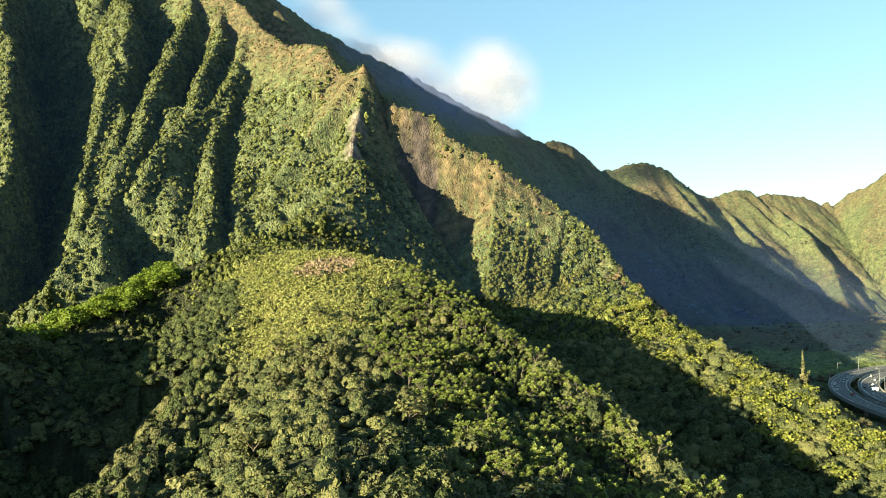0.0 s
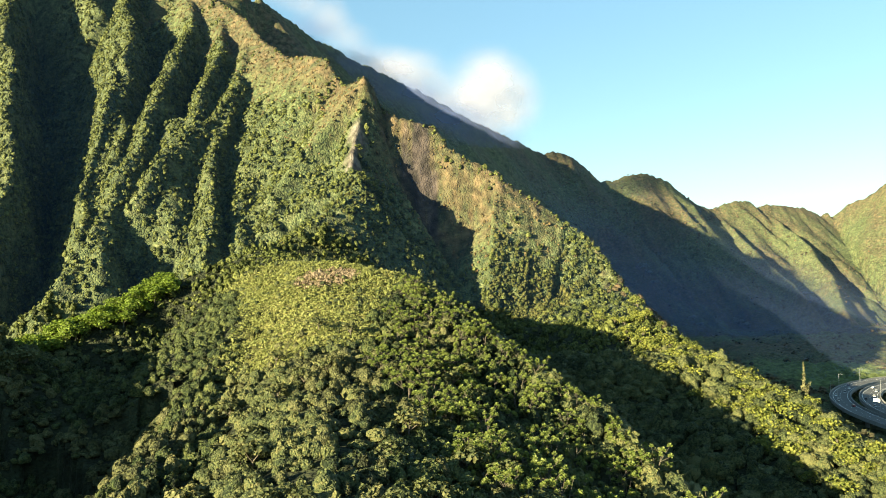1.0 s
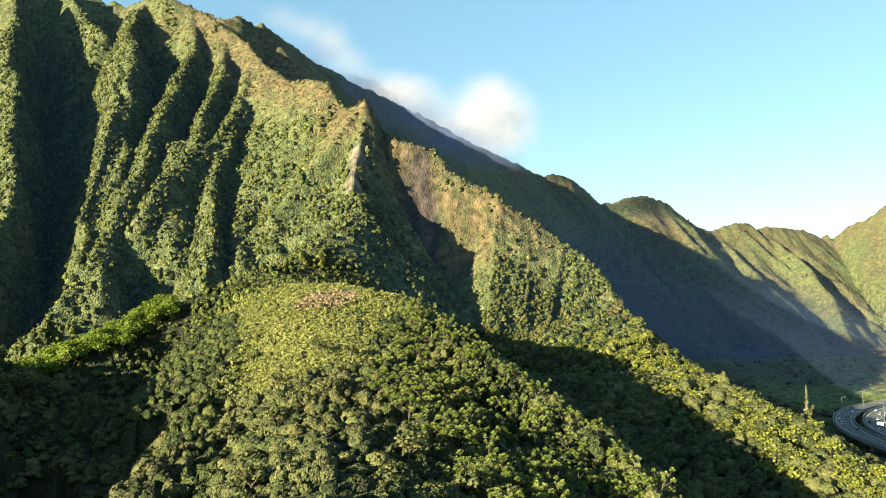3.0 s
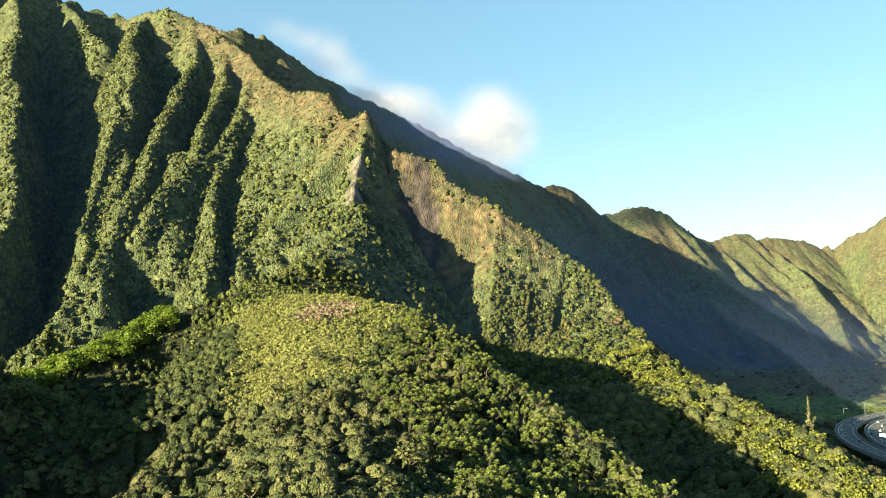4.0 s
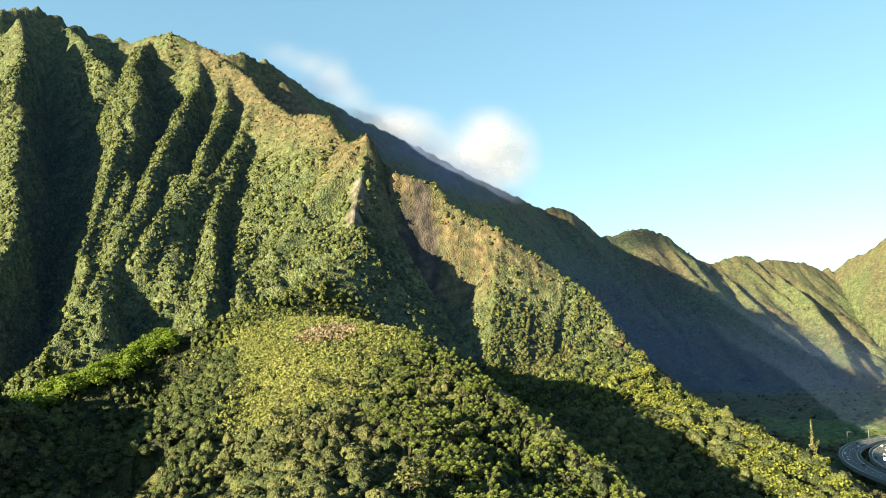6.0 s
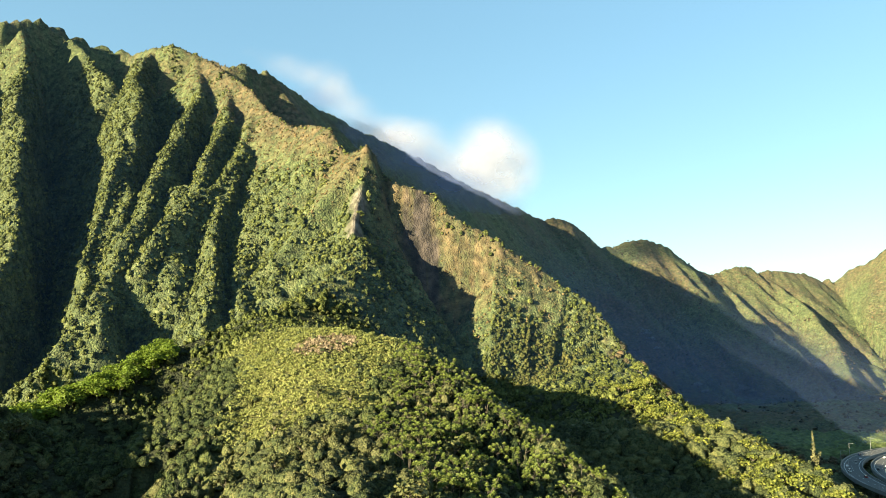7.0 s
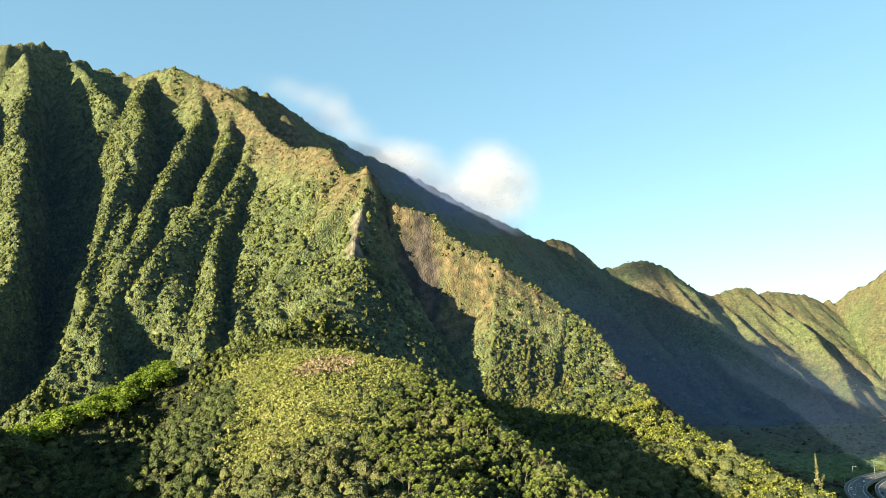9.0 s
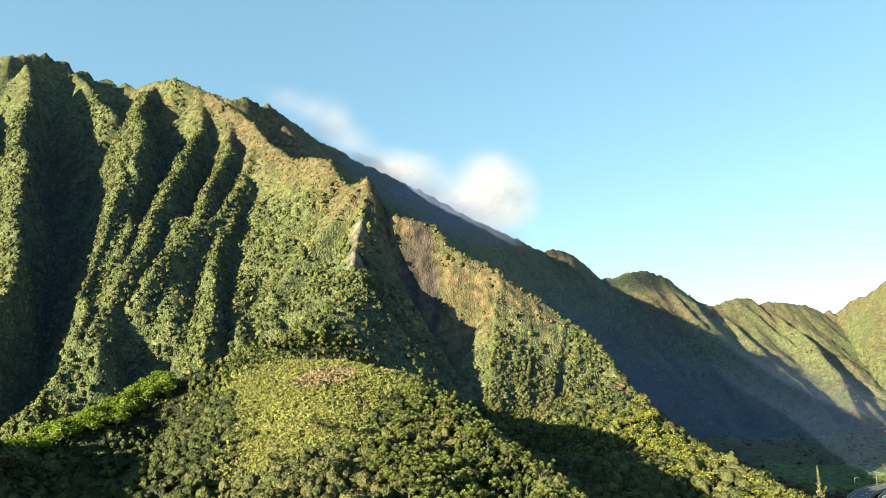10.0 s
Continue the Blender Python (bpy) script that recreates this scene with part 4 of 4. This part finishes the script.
for name, r0, r1 in (("outer", 292.5, 307.5), ("inner", 272, 287)):
    road = thing("road", Matrix(), "grey asphalt highway carriageway on a curving concrete viaduct", "road", "carriageways", "structure")
    part("deck", arc_solid(r0, r1, ROAD_Z - 1.6, ROAD_Z - 0.2, A0, A1, 90), CONCRETE, road)
    part("asphalt", arc_solid(r0 + 0.5, r1 - 0.5, ROAD_Z - 0.2, ROAD_Z, A0, A1, 90), ASPHALT, road)
    for r in (r0, r1 - 0.4):
        part("parapet", arc_solid(r, r + 0.4, ROAD_Z - 0.2, ROAD_Z + 1.0, A0, A1, 90), CONCRETE, road)
    for r in (r0 + 2.4, r1 - 2.6):
        part("edge_line", arc_solid(r, r + 0.2, ROAD_Z + 0.004, ROAD_Z + 0.012, A0, A1, 90), LINE, road)
    mid = (r0 + r1) / 2
    dash = arc_solid(mid - 0.1, mid + 0.1, ROAD_Z + 0.004, ROAD_Z + 0.012, A0, A0 + 0.6, 1)
    first = part("lane_dash", dash, LINE, road)
    for k in range(1, 58):
        ob = new("lane_dash", first.data)
        ob.parent = road
        ob.matrix_basis = Matrix.Translation((ROAD_X, ROAD_Y, 0)) @ pose(0, 0, 0, 0, 0, k * 2.4) @ Matrix.Translation((-ROAD_X, -ROAD_Y, 0))
    for k in range(12):
        a = radians(A0 + 5 + k * 11.5)
        bm = bmesh.new()
        bmesh.ops.create_cone(bm, cap_ends=True, segments=16, radius1=1.3, radius2=1.3, depth=16, matrix=Matrix.Translation((ROAD_X + mid * math.cos(a), ROAD_Y + mid * math.sin(a), ROAD_Z - 9.6)))
        part("pier", bm, CONCRETE, road)


def on_road(r, angle, along=0):
    a = radians(angle)
    return Matrix.Translation((ROAD_X + r * math.cos(a), ROAD_Y + r * math.sin(a), ROAD_Z + 0.012)) @ pose(0, 0, 0, 0, 0, angle + along)


def lamp_post(m):
    post = thing("street_lamp", m, "tall thin steel street lamp beside the highway", "street lamp", "highway lamps")
    bm = bmesh.new()
    bmesh.ops.create_cone(bm, cap_ends=True, segments=8, radius1=0.16, radius2=0.09, depth=11, matrix=Matrix.Translation((0, 0, 5.5)))
    part("pole", bm, STEEL, post)
    bm = bmesh.new()
    bmesh.ops.create_cone(bm, cap_ends=True, segments=8, radius1=0.07, radius2=0.05, depth=2.6, matrix=pose(1.25, 0, 11.05, 0, 82, 0))
    part("arm", bm, STEEL, post)
    bm = bmesh.new()
    box(bm, 2.3, -0.16, 11.1, 3.1, 0.16, 11.28, 0.05)
    part("lamp_head", bm, STEEL, post)
    return post


first_lamp = lamp_post(on_road(306.8, 150, 180))
for r, ang, turn in ((306.8, 161, 180), (306.8, 139, 180), (306.8, 128, 180), (306.8, 172, 180), (272.6, 144, 0), (272.6, 158, 0)):
    copy_thing(first_lamp, on_road(r, ang, turn))


def road_sign(m):
    sign = thing("road_sign", m, "white road sign board on a tall steel median post", "road sign")
    bm = bmesh.new()
    bmesh.ops.create_cone(bm, cap_ends=True, segments=8, radius1=0.22, radius2=0.15, depth=16, matrix=Matrix.Translation((0, 0, 2.6)))
    part("post", bm, STEEL, sign)
    bm = bmesh.new()
    box(bm, -4.0, -0.06, 8.5, 0.1, 0.06, 10.5, 0.04)
    part("board", bm, SIGN_WHITE, sign)
    bm = bmesh.new()
    box(bm, -3.8, 0.07, 9.8, 0.2, 0.18, 9.95)
    part("cross_bar", bm, STEEL, sign)


road_sign(Matrix.Translation(on_road(289.7, 168).translation) @ pose(0, 0, 0, 0, 0, -28))


def car(m, paint, label, tall=1.45, length=4.5):
    auto = thing("car", m, label, "car", "traffic")
    bm = bmesh.new()
    box(bm, -0.9, -length / 2, 0.3, 0.9, length / 2, 0.85, 0.14)
    part("body", bm, paint, auto)
    bm = bmesh.new()
    made = bmesh.ops.create_cube(bm, size=1, matrix=Matrix.LocRotScale((0, -0.1, (0.85 + tall) / 2), None, (1.6, length * 0.58, tall - 0.85)))
    for v in made["verts"]:
        if v.co.z > 1:
            v.co.x, v.co.y = v.co.x * 0.84, v.co.y * 0.78
    part("cabin", bm, GLASS, auto, "dark car windows")
    bm = bmesh.new()
    box(bm, -0.68, -0.1 - length * 0.22, tall, 0.68, -0.1 + length * 0.22, tall + 0.05, 0.02)
    part("roof", bm, paint, auto)
    for sx in (-0.82, 0.82):
        for sy in (-length * 0.31, length * 0.31):
            bm = bmesh.new()
            bmesh.ops.create_cone(bm, cap_ends=True, segments=14, radius1=0.33, radius2=0.33, depth=0.22, matrix=pose(sx, sy, 0.33, 0, 90, 0))
            part("wheel", bm, RUBBER, auto)


PAINTS = {"white": (0.8, 0.8, 0.8), "silver": (0.45, 0.46, 0.48), "black": (0.02, 0.02, 0.022), "red": (0.3, 0.03, 0.025), "blue": (0.04, 0.07, 0.16)}
PAINTS = {k: material("car_paint_" + k, [tuple(0.85 * q for q in c), c], 0.25, 2.0) for k, c in PAINTS.items()}
for r, ang, shade, kind in ((303, 151, "white", "car"), (297, 147, "silver", "van"), (303, 156.5, "white", "van"), (283, 153, "black", "car"), (276.5, 149, "white", "car"), (283, 161, "silver", "car"), (297, 141, "white", "car"), (303, 136, "blue", "car"), (276.5, 142, "silver", "van"), (283, 137, "white", "car"), (297, 161.5, "red", "car"), (276.5, 156, "white", "car")):
    car(on_road(r, ang), PAINTS[shade], shade + " " + kind + " driving on the highway viaduct", 2.0 if kind == "van" else 1.45, 5.2 if kind == "van" else 4.5)
